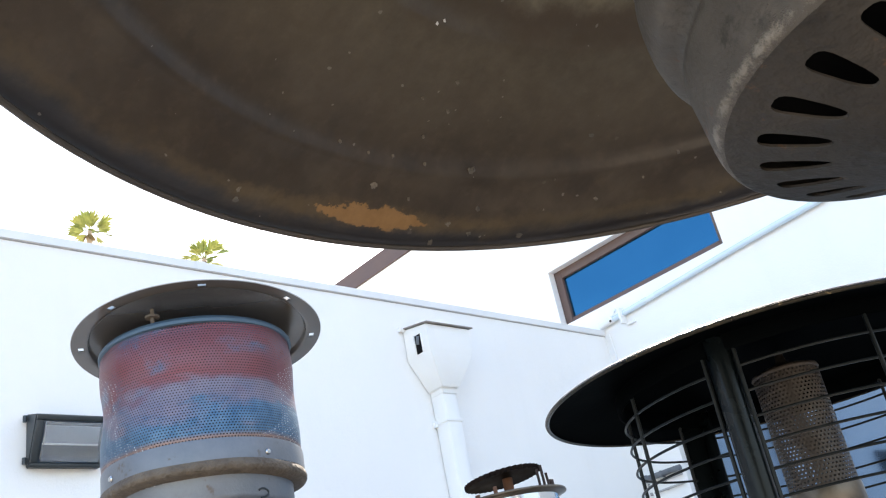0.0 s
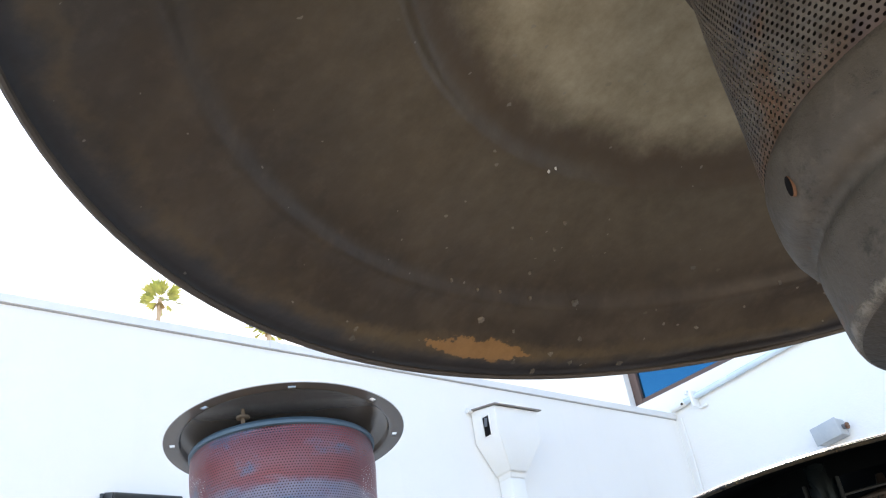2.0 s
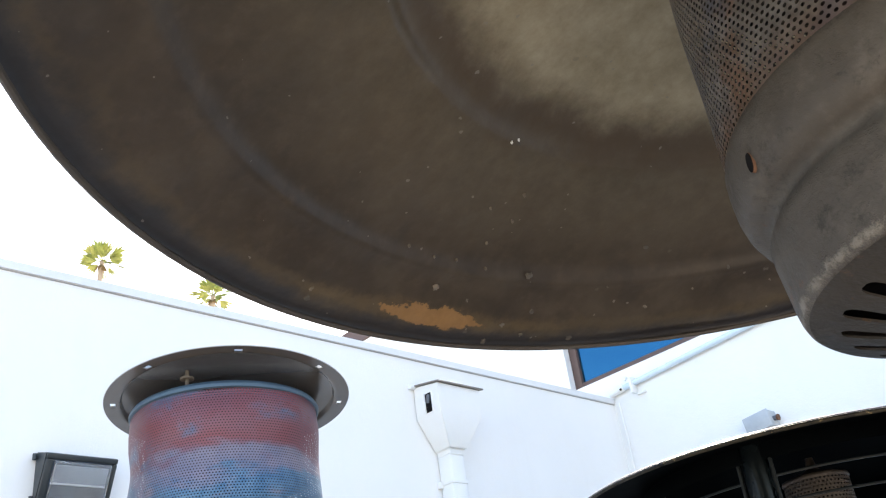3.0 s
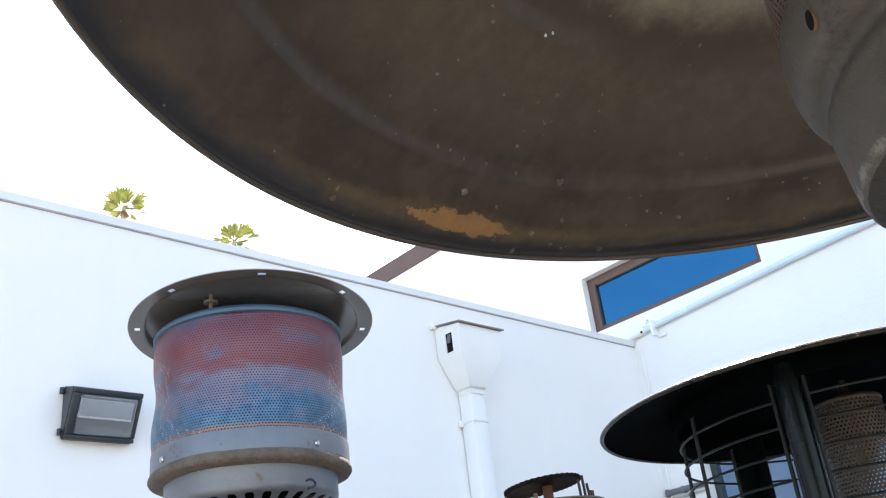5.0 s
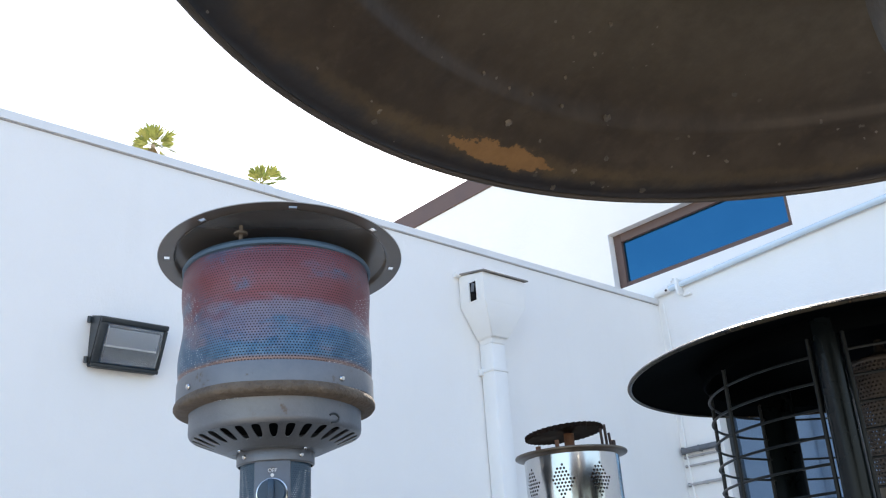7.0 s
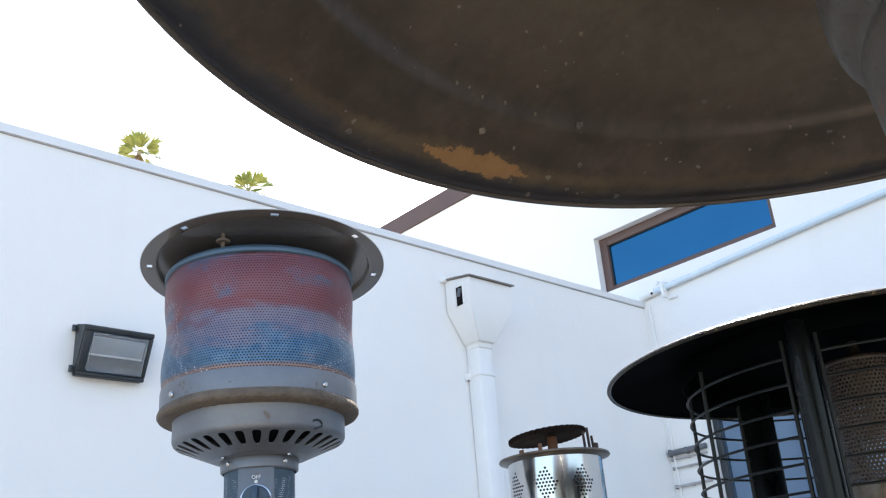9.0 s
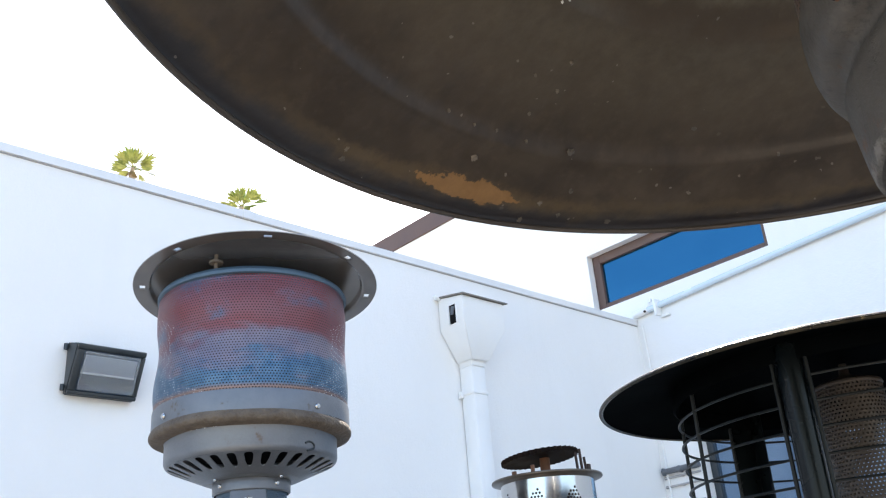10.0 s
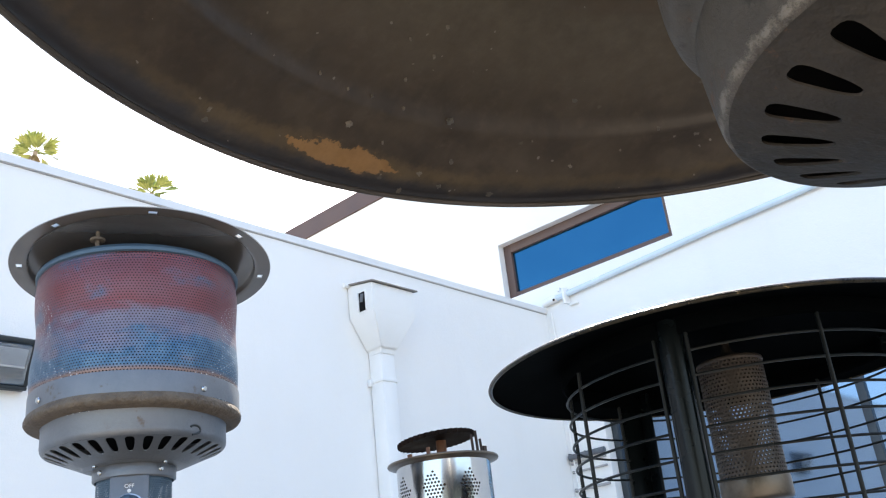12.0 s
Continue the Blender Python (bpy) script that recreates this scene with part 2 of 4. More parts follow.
DIRTY_BAND = surface("grimy_grey_steel", (0.075, 0.056, 0.040), (0.145, 0.118, 0.092), 40, (0.7, 0.9), 0.0, 0.9, 160, (0.085, 0.038, 0.018), 0.004)
FLANGE = surface("dark_browned_plate", (0.150, 0.130, 0.116), (0.180, 0.158, 0.140), 9, (0.16, 0.24), 0.4, 0.0, 40)
SHROUD = surface("blue_grey_shroud_steel", (0.044, 0.082, 0.122), (0.072, 0.116, 0.160), 14, (0.4, 0.55), 0.3, 0.1, 240)
TINT = heat_tint()
STAINLESS = surface("stainless_steel", (0.40, 0.405, 0.41), (0.53, 0.53, 0.525), 5, (0.10, 0.17), 1.0, 0.0, 300, (0.46, 0.37, 0.26))
BROWNED = surface("heat_browned_steel", (0.075, 0.058, 0.042), (0.16, 0.135, 0.11), 25, (0.28, 0.42), 0.7, 0.05, 200, (0.07, 0.04, 0.025))
IRON = surface("black_iron", (0.007, 0.006, 0.0055), (0.02, 0.013, 0.010), 40, (0.55, 0.75), 0.0, 0.2, 200)
IRON.node_tree.nodes["Principled BSDF"].inputs["Specular IOR Level"].default_value = 0.02
BLACK_METAL = surface("black_enamelled_metal", (0.0010, 0.0014, 0.0016), (0.002, 0.0026, 0.003), 10, (0.45, 0.58), 0.0, 0.08, 140)
BLACK_METAL.node_tree.nodes["Principled BSDF"].inputs["Specular IOR Level"].default_value = 0.5
BLACK_METAL.node_tree.nodes["Principled BSDF"].inputs["IOR"].default_value = 1.02
BLACK_GLOSS = surface("black_gloss_enamel", (0.003, 0.004, 0.0045), (0.006, 0.008, 0.009), 10, (0.16, 0.3), 0.0, 0.03, 140)
BLACK_POST = surface("black_gloss_tube", (0.002, 0.0036, 0.0042), (0.0045, 0.0072, 0.0084), 12, (0.24, 0.34), 0.0, 0.06, 150)
BLACK_POST.node_tree.nodes["Principled BSDF"].inputs["Specular IOR Level"].default_value = 0.22
BLACK_TRIM = surface("dark_bronze_casting", (0.022, 0.028, 0.032), (0.04, 0.048, 0.053), 12, (0.4, 0.55), 0.1, 0.12, 200)
WORN_EDGE = surface("worn_black_edge", (0.006, 0.007, 0.008), (0.045, 0.036, 0.022), 60, (0.25, 0.4), 0.3, 0.3, 260, (0.40, 0.29, 0.15))
WIRE = surface("black_wire", (0.004, 0.006, 0.0068), (0.010, 0.0125, 0.0135), 30, (0.35, 0.5), 0.0, 0.08, 200)
WIRE.node_tree.nodes["Principled BSDF"].inputs["Specular IOR Level"].default_value = 0.25
WORN_EDGE.node_tree.nodes["Principled BSDF"].inputs["Specular IOR Level"].default_value = 0.2
BURNER = surface("brown_burner_screen", (0.036, 0.029, 0.024), (0.080, 0.064, 0.052), 14, (0.45, 0.6), 0.4, 0.06, 150)
SOOT = surface("sooty_iron", (0.020, 0.014, 0.012), (0.055, 0.030, 0.021), 40, (0.6, 0.8), 0.3, 0.2, 200)
# Separate tints for the deep blue and the paler sky each window reflects.
BLUE_GLASS = mirror_glass("blue_sky_glass", (0.018, 0.118, 0.225), (0.026, 0.140, 0.255), 0.08)
PALE_GLASS = mirror_glass("pale_sky_glass", (0.165, 0.245, 0.35), (0.20, 0.285, 0.40), 0.05)
PLASTIC_BLUE = surface("dark_blue_plastic", (0.012, 0.036, 0.072), (0.022, 0.056, 0.10), 30, (0.3, 0.45), 0, 0.05, 200)
PLASTIC_RED = surface("red_plastic", (0.45, 0.025, 0.035), (0.5, 0.04, 0.05), 30, (0.25, 0.35), 0, 0.02, 200)
WHITE_INK = surface("white_print", (0.75, 0.75, 0.75), (0.8, 0.8, 0.8), 30, (0.5, 0.6), 0, 0.02, 200)
BRASS = surface("brass_screw", (0.26, 0.12, 0.055), (0.34, 0.19, 0.09), 60, (0.4, 0.55), 0.7, 0.05, 200)
LAMP_INNER = surface("pale_reflector_panel", (0.60, 0.63, 0.68), (0.72, 0.74, 0.78), 12, (0.25, 0.4), 0.3, 0.03, 100)
LAMP_LOWER = surface("dull_reflector_panel", (0.10, 0.125, 0.15), (0.17, 0.195, 0.22), 12, (0.3, 0.4), 0.3, 0.03, 100)
# Near-black that paints the dark of openings and insides.
INSIDE_SHADE = surface("inside_shade_black", (0.008, 0.008, 0.009), (0.014, 0.013, 0.013), 2, (0.8, 0.9), 0, 0.0, 50)
INSIDE_SHADE.node_tree.nodes["Principled BSDF"].inputs["Specular IOR Level"].default_value = 0.05
TRUNK = surface("palm_trunk", (0.34, 0.26, 0.19), (0.46, 0.37, 0.28), 4, (0.8, 0.95), 0, 0.4, 30)
FROND = surface("palm_leaf", (0.12, 0.17, 0.04), (0.44, 0.46, 0.13), 3, (0.5, 0.7), 0, 0.05, 20)
FROND_DRY = surface("dry_palm_leaf", (0.28, 0.20, 0.09), (0.36, 0.27, 0.14), 2, (0.6, 0.8), 0, 0.05, 20)
CLEAR = Nodes("clear_lens_glass")
CLEAR.set(Base_Color=(0.94, 0.96, 0.98), Roughness=0.08, Transmission_Weight=0.9, IOR=1.45)
LENS_GLASS = CLEAR.mat


# ---- mesh helpers ----
def finish(ob, bm, material, smooth=35.0):
    bm.normal_update()
    bm.to_mesh(ob.data)
    bm.free()
    ob.data.materials.append(material)
    if smooth:
        for poly in ob.data.polygons:
            poly.use_smooth = True
        ob.data.set_sharp_from_angle(angle=radians(smooth))
    return ob


def part(name, bm, material, parent, label="", smooth=35.0):
    ob = finish(new(name, bpy.data.meshes.new(name)), bm, material, smooth)
    ob.parent = parent
    if label:
        tagged(ob, label)
    return ob


def structure(name, bm, material, label, category, smooth=35.0):
    return tagged(finish(new(name, bpy.data.meshes.new(name)), bm, material, smooth), label, category, kind="structure")


def thing(name, m, label, category, group=""):
    ob = new(name)
    ob.empty_display_size = 0.1
    ob.matrix_world = m
    return tagged(ob, label, category, group)


def block(x0, x1, y0, y1, z0, z1, bevel=0.0, bm=None):
    fresh = bmesh.new()
    bmesh.ops.create_cube(fresh, size=1.0)
    for v in fresh.verts:
        v.co = Vector(((x0 + x1) / 2 + v.co.x * (x1 - x0), (y0 + y1) / 2 + v.co.y * (y1 - y0), (z0 + z1) / 2 + v.co.z * (z1 - z0)))
    if bevel:
        bmesh.ops.bevel(fresh, geom=fresh.edges[:], offset=bevel, segments=2, affect="EDGES", profile=0.5)
    return fresh if bm is None else join(bm, fresh)


def join(bm, other):
    mesh = bpy.data.meshes.new("join")
    other.to_mesh(mesh)
    other.free()
    bm.from_mesh(mesh)
    bpy.data.meshes.remove(mesh)
    return bm


def lathe(profile, segs=96, skip=None, wobble=0.0, closed=False):
    """Turns (radius, height) pairs round z. skip(i, k) leaves out a face; wobble dents the surface a little."""
    bm = bmesh.new()
    rings = []
    for k, (r, z) in enumerate(profile):
        if r < 1e-6:
            rings.append([bm.verts.new((0, 0, z))] * segs)
            continue
        ring = []
        for i in range(segs):
            a = 2 * math.pi * i / segs
            d = wobble * noise.noise(Vector((r * math.cos(a) * 9, r * math.sin(a) * 9, z * 9))) if wobble else 0
            ring.append(bm.verts.new(((r + d) * math.cos(a), (r + d) * math.sin(a), z + d)))
        rings.append(ring)
    n = len(rings)
    for k in range(n if closed else n - 1):
        a, b = rings[k], rings[(k + 1) % n]
        for i in range(segs):
            j = (i + 1) % segs
            if skip and skip(i, k):
                continue
            quad = []
            for v in (a[i], a[j], b[j], b[i]):
                if v not in quad:
                    quad.append(v)
            if len(quad) > 2:
                bm.faces.new(quad)
    bmesh.ops.recalc_face_normals(bm, faces=bm.faces[:])
    return bm


def tube(points, radius, sides=8, closed=False, bm=None):
    """A round bar along a line of points."""
    bm = bm or bmesh.new()
    pts = [Vector(q) for q in points]
    n, rings = len(pts), []
    for i, q in enumerate(pts):
        if closed:
            way = pts[(i + 1) % n] - pts[i - 1]
        else:
            way = pts[min(i + 1, n - 1)] - pts[max(i - 1, 0)]
        way.normalize()
        side = way.cross(Vector((0, 0, 1)))
        if side.length < 0.05:
            side = way.cross(Vector((1, 0, 0)))
        side.normalize()
        up = side.cross(way)
        rings.append([bm.verts.new(q + radius * (math.cos(2 * math.pi * s / sides) * side + math.sin(2 * math.pi * s / sides) * up)) for s in range(sides)])
    for i in range(n if closed else n - 1):
        a, b = rings[i], rings[(i + 1) % n]
        for s in range(sides):
            bm.faces.new((a[s], a[(s + 1) % sides], b[(s + 1) % sides], b[s]))
    if not closed:
        bm.faces.new(rings[0][::-1])
        bm.faces.new(rings[-1])
    bmesh.ops.recalc_face_normals(bm, faces=bm.faces[:])
    return bm


def screen(radius, z0, z1, columns, rows, hole=0.32, mask=None, dent=0.0):
    """A perforated drum: staggered round holes through the sheet. radius may be a function of height."""
    bm = bmesh.new()
    du, dv = 1.0 / columns, (z1 - z0) / rows

    def at(u, v):
        a = 2 * math.pi * u
        r = radius(v) if callable(radius) else radius
        if dent:
            r += dent * noise.noise(Vector((math.cos(a) * 2.2, math.sin(a) * 2.2, v * 16)))
        return bm.verts.new((r * math.cos(a), r * math.sin(a), v))

    corners = [(-0.5, -0.5), (0, -0.5), (0.5, -0.5), (0.5, 0), (0.5, 0.5), (0, 0.5), (-0.5, 0.5), (-0.5, 0)]
    for j in range(rows):
        for i in range(columns):
            u, v = (i + 0.5 * (j % 2)) * du, z0 + (j + 0.5) * dv
            if mask and not mask(u % 1.0, v, i, j):
                bm.faces.new([at(u + a * du, v + b * dv) for a, b in (corners[0], corners[2], corners[4], corners[6])])
                continue
            outer = [at(u + a * du, v + b * dv) for a, b in corners]
            inner = [at(u + hole * math.cos(math.pi * (k / 4 - 0.75)) * du, v + hole * math.sin(math.pi * (k / 4 - 0.75)) * dv) for k in range(8)]
            for k in range(8):
                bm.faces.new((outer[k], outer[(k + 1) % 8], inner[(k + 1) % 8], inner[k]))
    return bm


def turned(bm, m):
    bmesh.ops.transform(bm, matrix=m, verts=bm.verts[:])
    return bm


def polar(r, degrees, z):
    return Vector((r * math.cos(radians(degrees)), r * math.sin(radians(degrees)), z))


def facing(degrees, r, z):
    """A pose on a post's skin whose z axis looks outward in that direction."""
    c, s = math.cos(radians(degrees)), math.sin(radians(degrees))
    m = Matrix(((-s, 0, c, r * c), (c, 0, s, r * s), (0, 1, 0, z), (0, 0, 0, 1)))
    return m


def screw(parent, m, size=0.004, material=None):
    return part("screw", turned(lathe([(size, 0), (size, size * 0.3), (size * 0.7, size * 0.7), (0, size * 0.85)], 12), m), material or STAINLESS, parent)


# ---- setting ----
WEST, NORTH, WALL_TOP = -2.89, 4.278, 3.352
ground = structure("ground", block(-400, 400, -400, 400, -0.3, 0.0), CONCRETE, "pale grey concrete patio floor in sunlight", "ground", 0)
wall_west = structure("wall_west", block(WEST - 0.25, WEST, -9.0, NORTH, 0.0, WALL_TOP - 0.0042), STUCCO, "white painted stucco courtyard wall in shade", "wall", 0)


def wall_with_openings(x0, x1, z0, z1, y0, y1, openings):
    xs = sorted({x0, x1, *[q for o in openings for q in o[:2]]})
    zs = sorted({z0, z1, *[q for o in openings for q in o[2:]]})
    bm = bmesh.new()

    def solid(i, k):
        if not (0 <= i < len(xs) - 1 and 0 <= k < len(zs) - 1):
            return False
        x, z = (xs[i] + xs[i + 1]) / 2, (zs[k] + zs[k + 1]) / 2
        return not any(o[0] < x < o[1] and o[2] < z < o[3] for o in openings)

    def quad(*co):
        bm.faces.new([bm.verts.new(c) for c in co])

    for i in range(len(xs) - 1):
        for k in range(len(zs) - 1):
            if not solid(i, k):
                continue
            a, b, c, d = xs[i], xs[i + 1], zs[k], zs[k + 1]
            quad((a, y0, c), (b, y0, c), (b, y0, d), (a, y0, d))
            quad((a, y1, d), (b, y1, d), (b, y1, c), (a, y1, c))
            if not solid(i - 1, k):
                quad((a, y1, c), (a, y0, c), (a, y0, d), (a, y1, d))
            if not solid(i + 1, k):
                quad((b, y0, c), (b, y1, c), (b, y1, d), (b, y0, d))
            if not solid(i, k - 1):
                quad((a, y0, c), (a, y1, c), (b, y1, c), (b, y0, c))
            if not solid(i, k + 1):
                quad((a, y0, d), (b, y0, d), (b, y1, d), (a, y1, d))
    bmesh.ops.remove_doubles(bm, verts=bm.verts[:], dist=0.0005)
    bmesh.ops.recalc_face_normals(bm, faces=bm.faces[:])
    return bm


HIGH = (-3.176, -1.988, 3.533, 3.912)
LOW = (-2.625, -0.62, 1.05, 2.74)
wall_north = structure("wall_north", wall_with_openings(-14.0, 7.0, 0.0, 4.668, NORTH, NORTH + 0.25, [HIGH, LOW]), STUCCO, "tall white stucco building wall with two windows", "wall", 0)
# Unseen slab, coloured as the unlit room.
building_inside = structure("building_inside", block(-3.4, -0.3, NORTH + 0.26, NORTH + 0.30, 0.0, 4.5), INSIDE_SHADE, "near-black slab for the unlit room behind the mirrored glass", "wall", 0)
roof = structure("roof", block(-14.2, 7.2, NORTH + 0.1, NORTH + 6, 4.825, 4.86), GREY_METAL, "flat roof of the white building", "roof", 0)
fascia = structure("trim_fascia", block(-14.2, 7.2, NORTH - 0.014, NORTH + 0.25, 4.670, 4.822, 0.004), BROWN, "brown painted fascia board along the roof edge", "trim", 0)

coping = structure("trim_coping", block(WEST - 0.27, WEST + 0.011, -9.0, NORTH - 0.003, WALL_TOP, WALL_TOP + 0.034, 0.0015), GREY_METAL, "pale metal coping along the top of the courtyard wall", "trim", 0)

# Added strip that draws the shadow gap below the coping.
gap_shade = structure("trim_gap_shade", block(WEST - 0.20, WEST + 0.005, -9.0, NORTH - 0.003, WALL_TOP - 0.0040, WALL_TOP - 0.0002, 0.0006), SHADE_GREY, "thin grey strip for the shadow gap under the wall coping", "trim", 0)
for y in (-1.4, 1.646):
    joint = structure("trim_coping_joint", block(WEST - 0.272, WEST + 0.0135, y - 0.02, y + 0.02, WALL_TOP - 0.001, WALL_TOP + 0.0365, 0.001), GREY_METAL, "folded metal joint cover on the wall coping", "trim", 0)


def window(name, opening, recess, frame_widths, mullions, label, frame_mat, glass):
    x0, x1, z0, z1 = opening
    left, right, bottom, top = frame_widths
    y0, y1 = NORTH + recess, NORTH + recess + 0.05
    base = thing(name, pose((x0 + x1) / 2, y0, z0), label, "window")
    base["kind"] = "structure"
    cx = (x0 + x1) / 2

    def bar(a, b, c, d, what="window_frame"):
        part(what, block(a - cx, b - cx, 0, 0.05, c - z0, d - z0, 0.003), frame_mat, base)
    bar(x0 + 0.002, x0 + left, z0 + 0.002, z1 - 0.002)
    bar(x1 - right, x1 - 0.002, z0 + 0.002, z1 - 0.002)
    bar(x0 + left, x1 - right, z0 + 0.002, z0 + bottom)
    bar(x0 + left, x1 - right, z1 - top, z1 - 0.002)
    edges = [x0 + left] + list(mullions) + [x1 - right]
    for m in mullions:
        bar(m - 0.02, m + 0.02, z0 + bottom, z1 - top, "mullion")
    for a, b in zip(edges, edges[1:]):
        pane = part("pane", block(a - cx, b - cx, 0.022, 0.030, z0 + bottom - z0, z1 - top - z0), glass, base, "", 0)
    return base


window_1 = window("window_1", HIGH, 0.05, (0.058, 0.040, 0.048, 0.058), [], "wide clerestory window with brown frame and sky-blue mirrored glass", BROWN, BLUE_GLASS)
window_2 = window("window_2", LOW, 0.06, (0.04, 0.04, 0.05, 0.04), [-1.95, -1.28], "large dark-framed window with pale blue mirrored glass", BLACK_TRIM, PALE_GLASS)


# ---- wall fixtures ----
def conductor_head():
    """Painted gutter box with a sloping lid, a funnel and a square downpipe."""
    base = thing("downspout", pose(WEST, 2.82, 0), "white painted rain collector box with square downpipe on the wall", "downspout")
    bm = bmesh.new()
    rings = [((0.002, -0.148, 0.112, 3.205), (0.168, -0.150, 0.118, 3.176)), ((0.002, -0.148, 0.112, 3.045), (0.168, -0.150, 0.118, 3.046)), ((0.002, -0.055, 0.044, 2.902), (0.105, -0.058, 0.048, 2.902)), ((0.002, -0.046, 0.038, 2.902), (0.090, -0.048, 0.040, 2.902)), ((0.002, -0.046, 0.038, 2.875), (0.090, -0.048, 0.040, 2.875))]
    loops = [[bm.verts.new(c) for c in ((wx, wa, wz), (fx, fa, fz), (fx, fb, fz), (wx, wb, wz))] for (wx, wa, wb, wz), (fx, fa, fb, fz) in rings]
    # The slot isn't cut; a black block paints its dark opening.
    for p, q in zip(loops, loops[1:]):
        for i in range(4):
            bm.faces.new((p[i], p[(i + 1) % 4], q[(i + 1) % 4], q[i]))
    bm.faces.new(loops[0])
    bm.faces.new(loops[-1][::-1])
    bmesh.ops.recalc_face_normals(bm, faces=bm.faces[:])
    bmesh.ops.bevel(bm, geom=bm.edges[:], offset=0.003, segments=2, affect="EDGES")
    part("collector_box", bm, WHITE_METAL, base)
    lid = block(0.002, 0.186, -0.160, 0.136, 0.0, 0.007, 0.0015)
    part("rim", turned(lid, Matrix.Translation((0, 0, 3.207)) @ Matrix.Rotation(math.atan2(0.029, 0.166), 4, "Y")), LID_METAL, base, "thin brown-grey sloping lid")
    part("overflow_slot", block(0.078, 0.122, -0.153, -0.146, 3.056, 3.146, 0.002), INSIDE_SHADE, base, "near-black block for the dark in the overflow slot")
    part("slot_lip", block(0.073, 0.079, -0.160, -0.146, 3.052, 3.150, 0.0015), WHITE_METAL, base)
    part("slot_lip", block(0.121, 0.126, -0.156, -0.146, 3.052, 3.150, 0.0015), WHITE_METAL, base)
    part("slot_flap", turned(block(-0.010, 0.010, -0.002, 0.002, -0.02, 0.02, 0.001), Matrix.Translation((0.099, -0.154, 3.118)) @ Matrix.Rotation(radians(14), 4, "Y")), GREY_STEEL, base, "bent grey flap in the slot")
    part("downpipe", block(0.002, 0.086, -0.048, 0.041, 0.0, 2.880, 0.010), WHITE_METAL, base)
    for z in (2.735, 1.2):
        part("pipe_strap", block(0.001, 0.022, -0.066, -0.046, z, z + 0.030, 0.003), WHITE_METAL, base)
        part("pipe_strap", block(0.020, 0.090, -0.0525, 0.0445, z + 0.010, z + 0.026, 0.003), WHITE_METAL, base)
    part("stub_pipe", tube([(0.012, -0.178, 3.205), (0.012, -0.150, 3.205)], 0.012, 12), WHITE_METAL, base)
    return base


def wall_lamp():
    base = thing("wall_lamp", pose(WEST, 0.987, 2.544), "dark bronze wall pack light with a clear slanted lens", "lamp")
    w, h, top, low = 0.229, 0.150, 0.108, 0.036
    back_h = 0.177

    def prism(inset, front, bm=None, depth=None):
        bm = bmesh.new()
        z0, z1 = inset, h - inset
        back = 0.004 if depth is None else depth
        sides = []
        for y in (inset, w - inset):
            f = lambda z: low + (top - low) * z / h + front
            sides.append([bm.verts.new((back + (0 if depth is None else f(z0) - back - 0.006), y, z0)), bm.verts.new((f(z0), y, z0)), bm.verts.new((f(z1), y, z1)), bm.verts.new((back + (0 if depth is None else f(z1) - back - 0.006), y, z1 + (back_h - h if depth is None else 0)))])
        a, b = sides
        bm.faces.new(a)
        bm.faces.new(b[::-1])
        for i in range(4):
            bm.faces.new((a[i], b[i], b[(i + 1) % 4], a[(i + 1) % 4]))
        bmesh.ops.recalc_face_normals(bm, faces=bm.faces[:])
        bmesh.ops.bevel(bm, geom=bm.edges[:], offset=0.003, segments=2, affect="EDGES")
        return bm
    part("housing", prism(0.0, -0.012), BLACK_TRIM, base)
    slope = math.atan2(top - low, h)
    tilt = Matrix.Translation((low - 0.010, 0, 0)) @ Matrix.Rotation(slope, 4, "Y")
    length = math.hypot(h, top - low)
    for y0, y1, z0, z1 in ((0, w, 0, 0.014), (0, w, length - 0.018, length), (0, 0.024, 0.014, length - 0.018), (w - 0.013, w, 0.014, length - 0.018)):
        part("frame", turned(block(0, 0.013, y0, y1, z0, z1, 0.004), tilt), BLACK_TRIM, base)
    part("back_panel", turned(block(0.0005, 0.003, 0.023, w - 0.012, 0.013, length - 0.017, 0.001), tilt), PLASTIC_BLUE, base, "dark inner back panel")
    part("reflector", turned(block(0.002, 0.006, 0.034, w - 0.026, 0.076, length - 0.036, 0.001), tilt), LAMP_INNER, base, "pale inner reflector")
    part("reflector", turned(block(0.002, 0.006, 0.034, w - 0.026, 0.038, 0.071, 0.001), tilt), LAMP_LOWER, base, "dull lower reflector")
    part("bulb_tube", turned(tube([(0.009, 0.034, 0.0735), (0.009, w - 0.026, 0.0735)], 0.003, 10), tilt), WHITE_INK, base)
    lens = part("lens", turned(block(0.006, 0.020, 0.026, w - 0.016, 0.018, length - 0.022, 0.006), tilt), LENS_GLASS, base, "clear glass lens")
    lens.visible_shadow = False
    for z in (0.02, back_h - 0.02):
        part("hinge", turned(lathe([(0, 0), (0.007, 0), (0.007, 0.020), (0, 0.020)], 12), Matrix.Translation((0.016, -0.008, z - 0.009))), BLACK_TRIM, base)
    return base


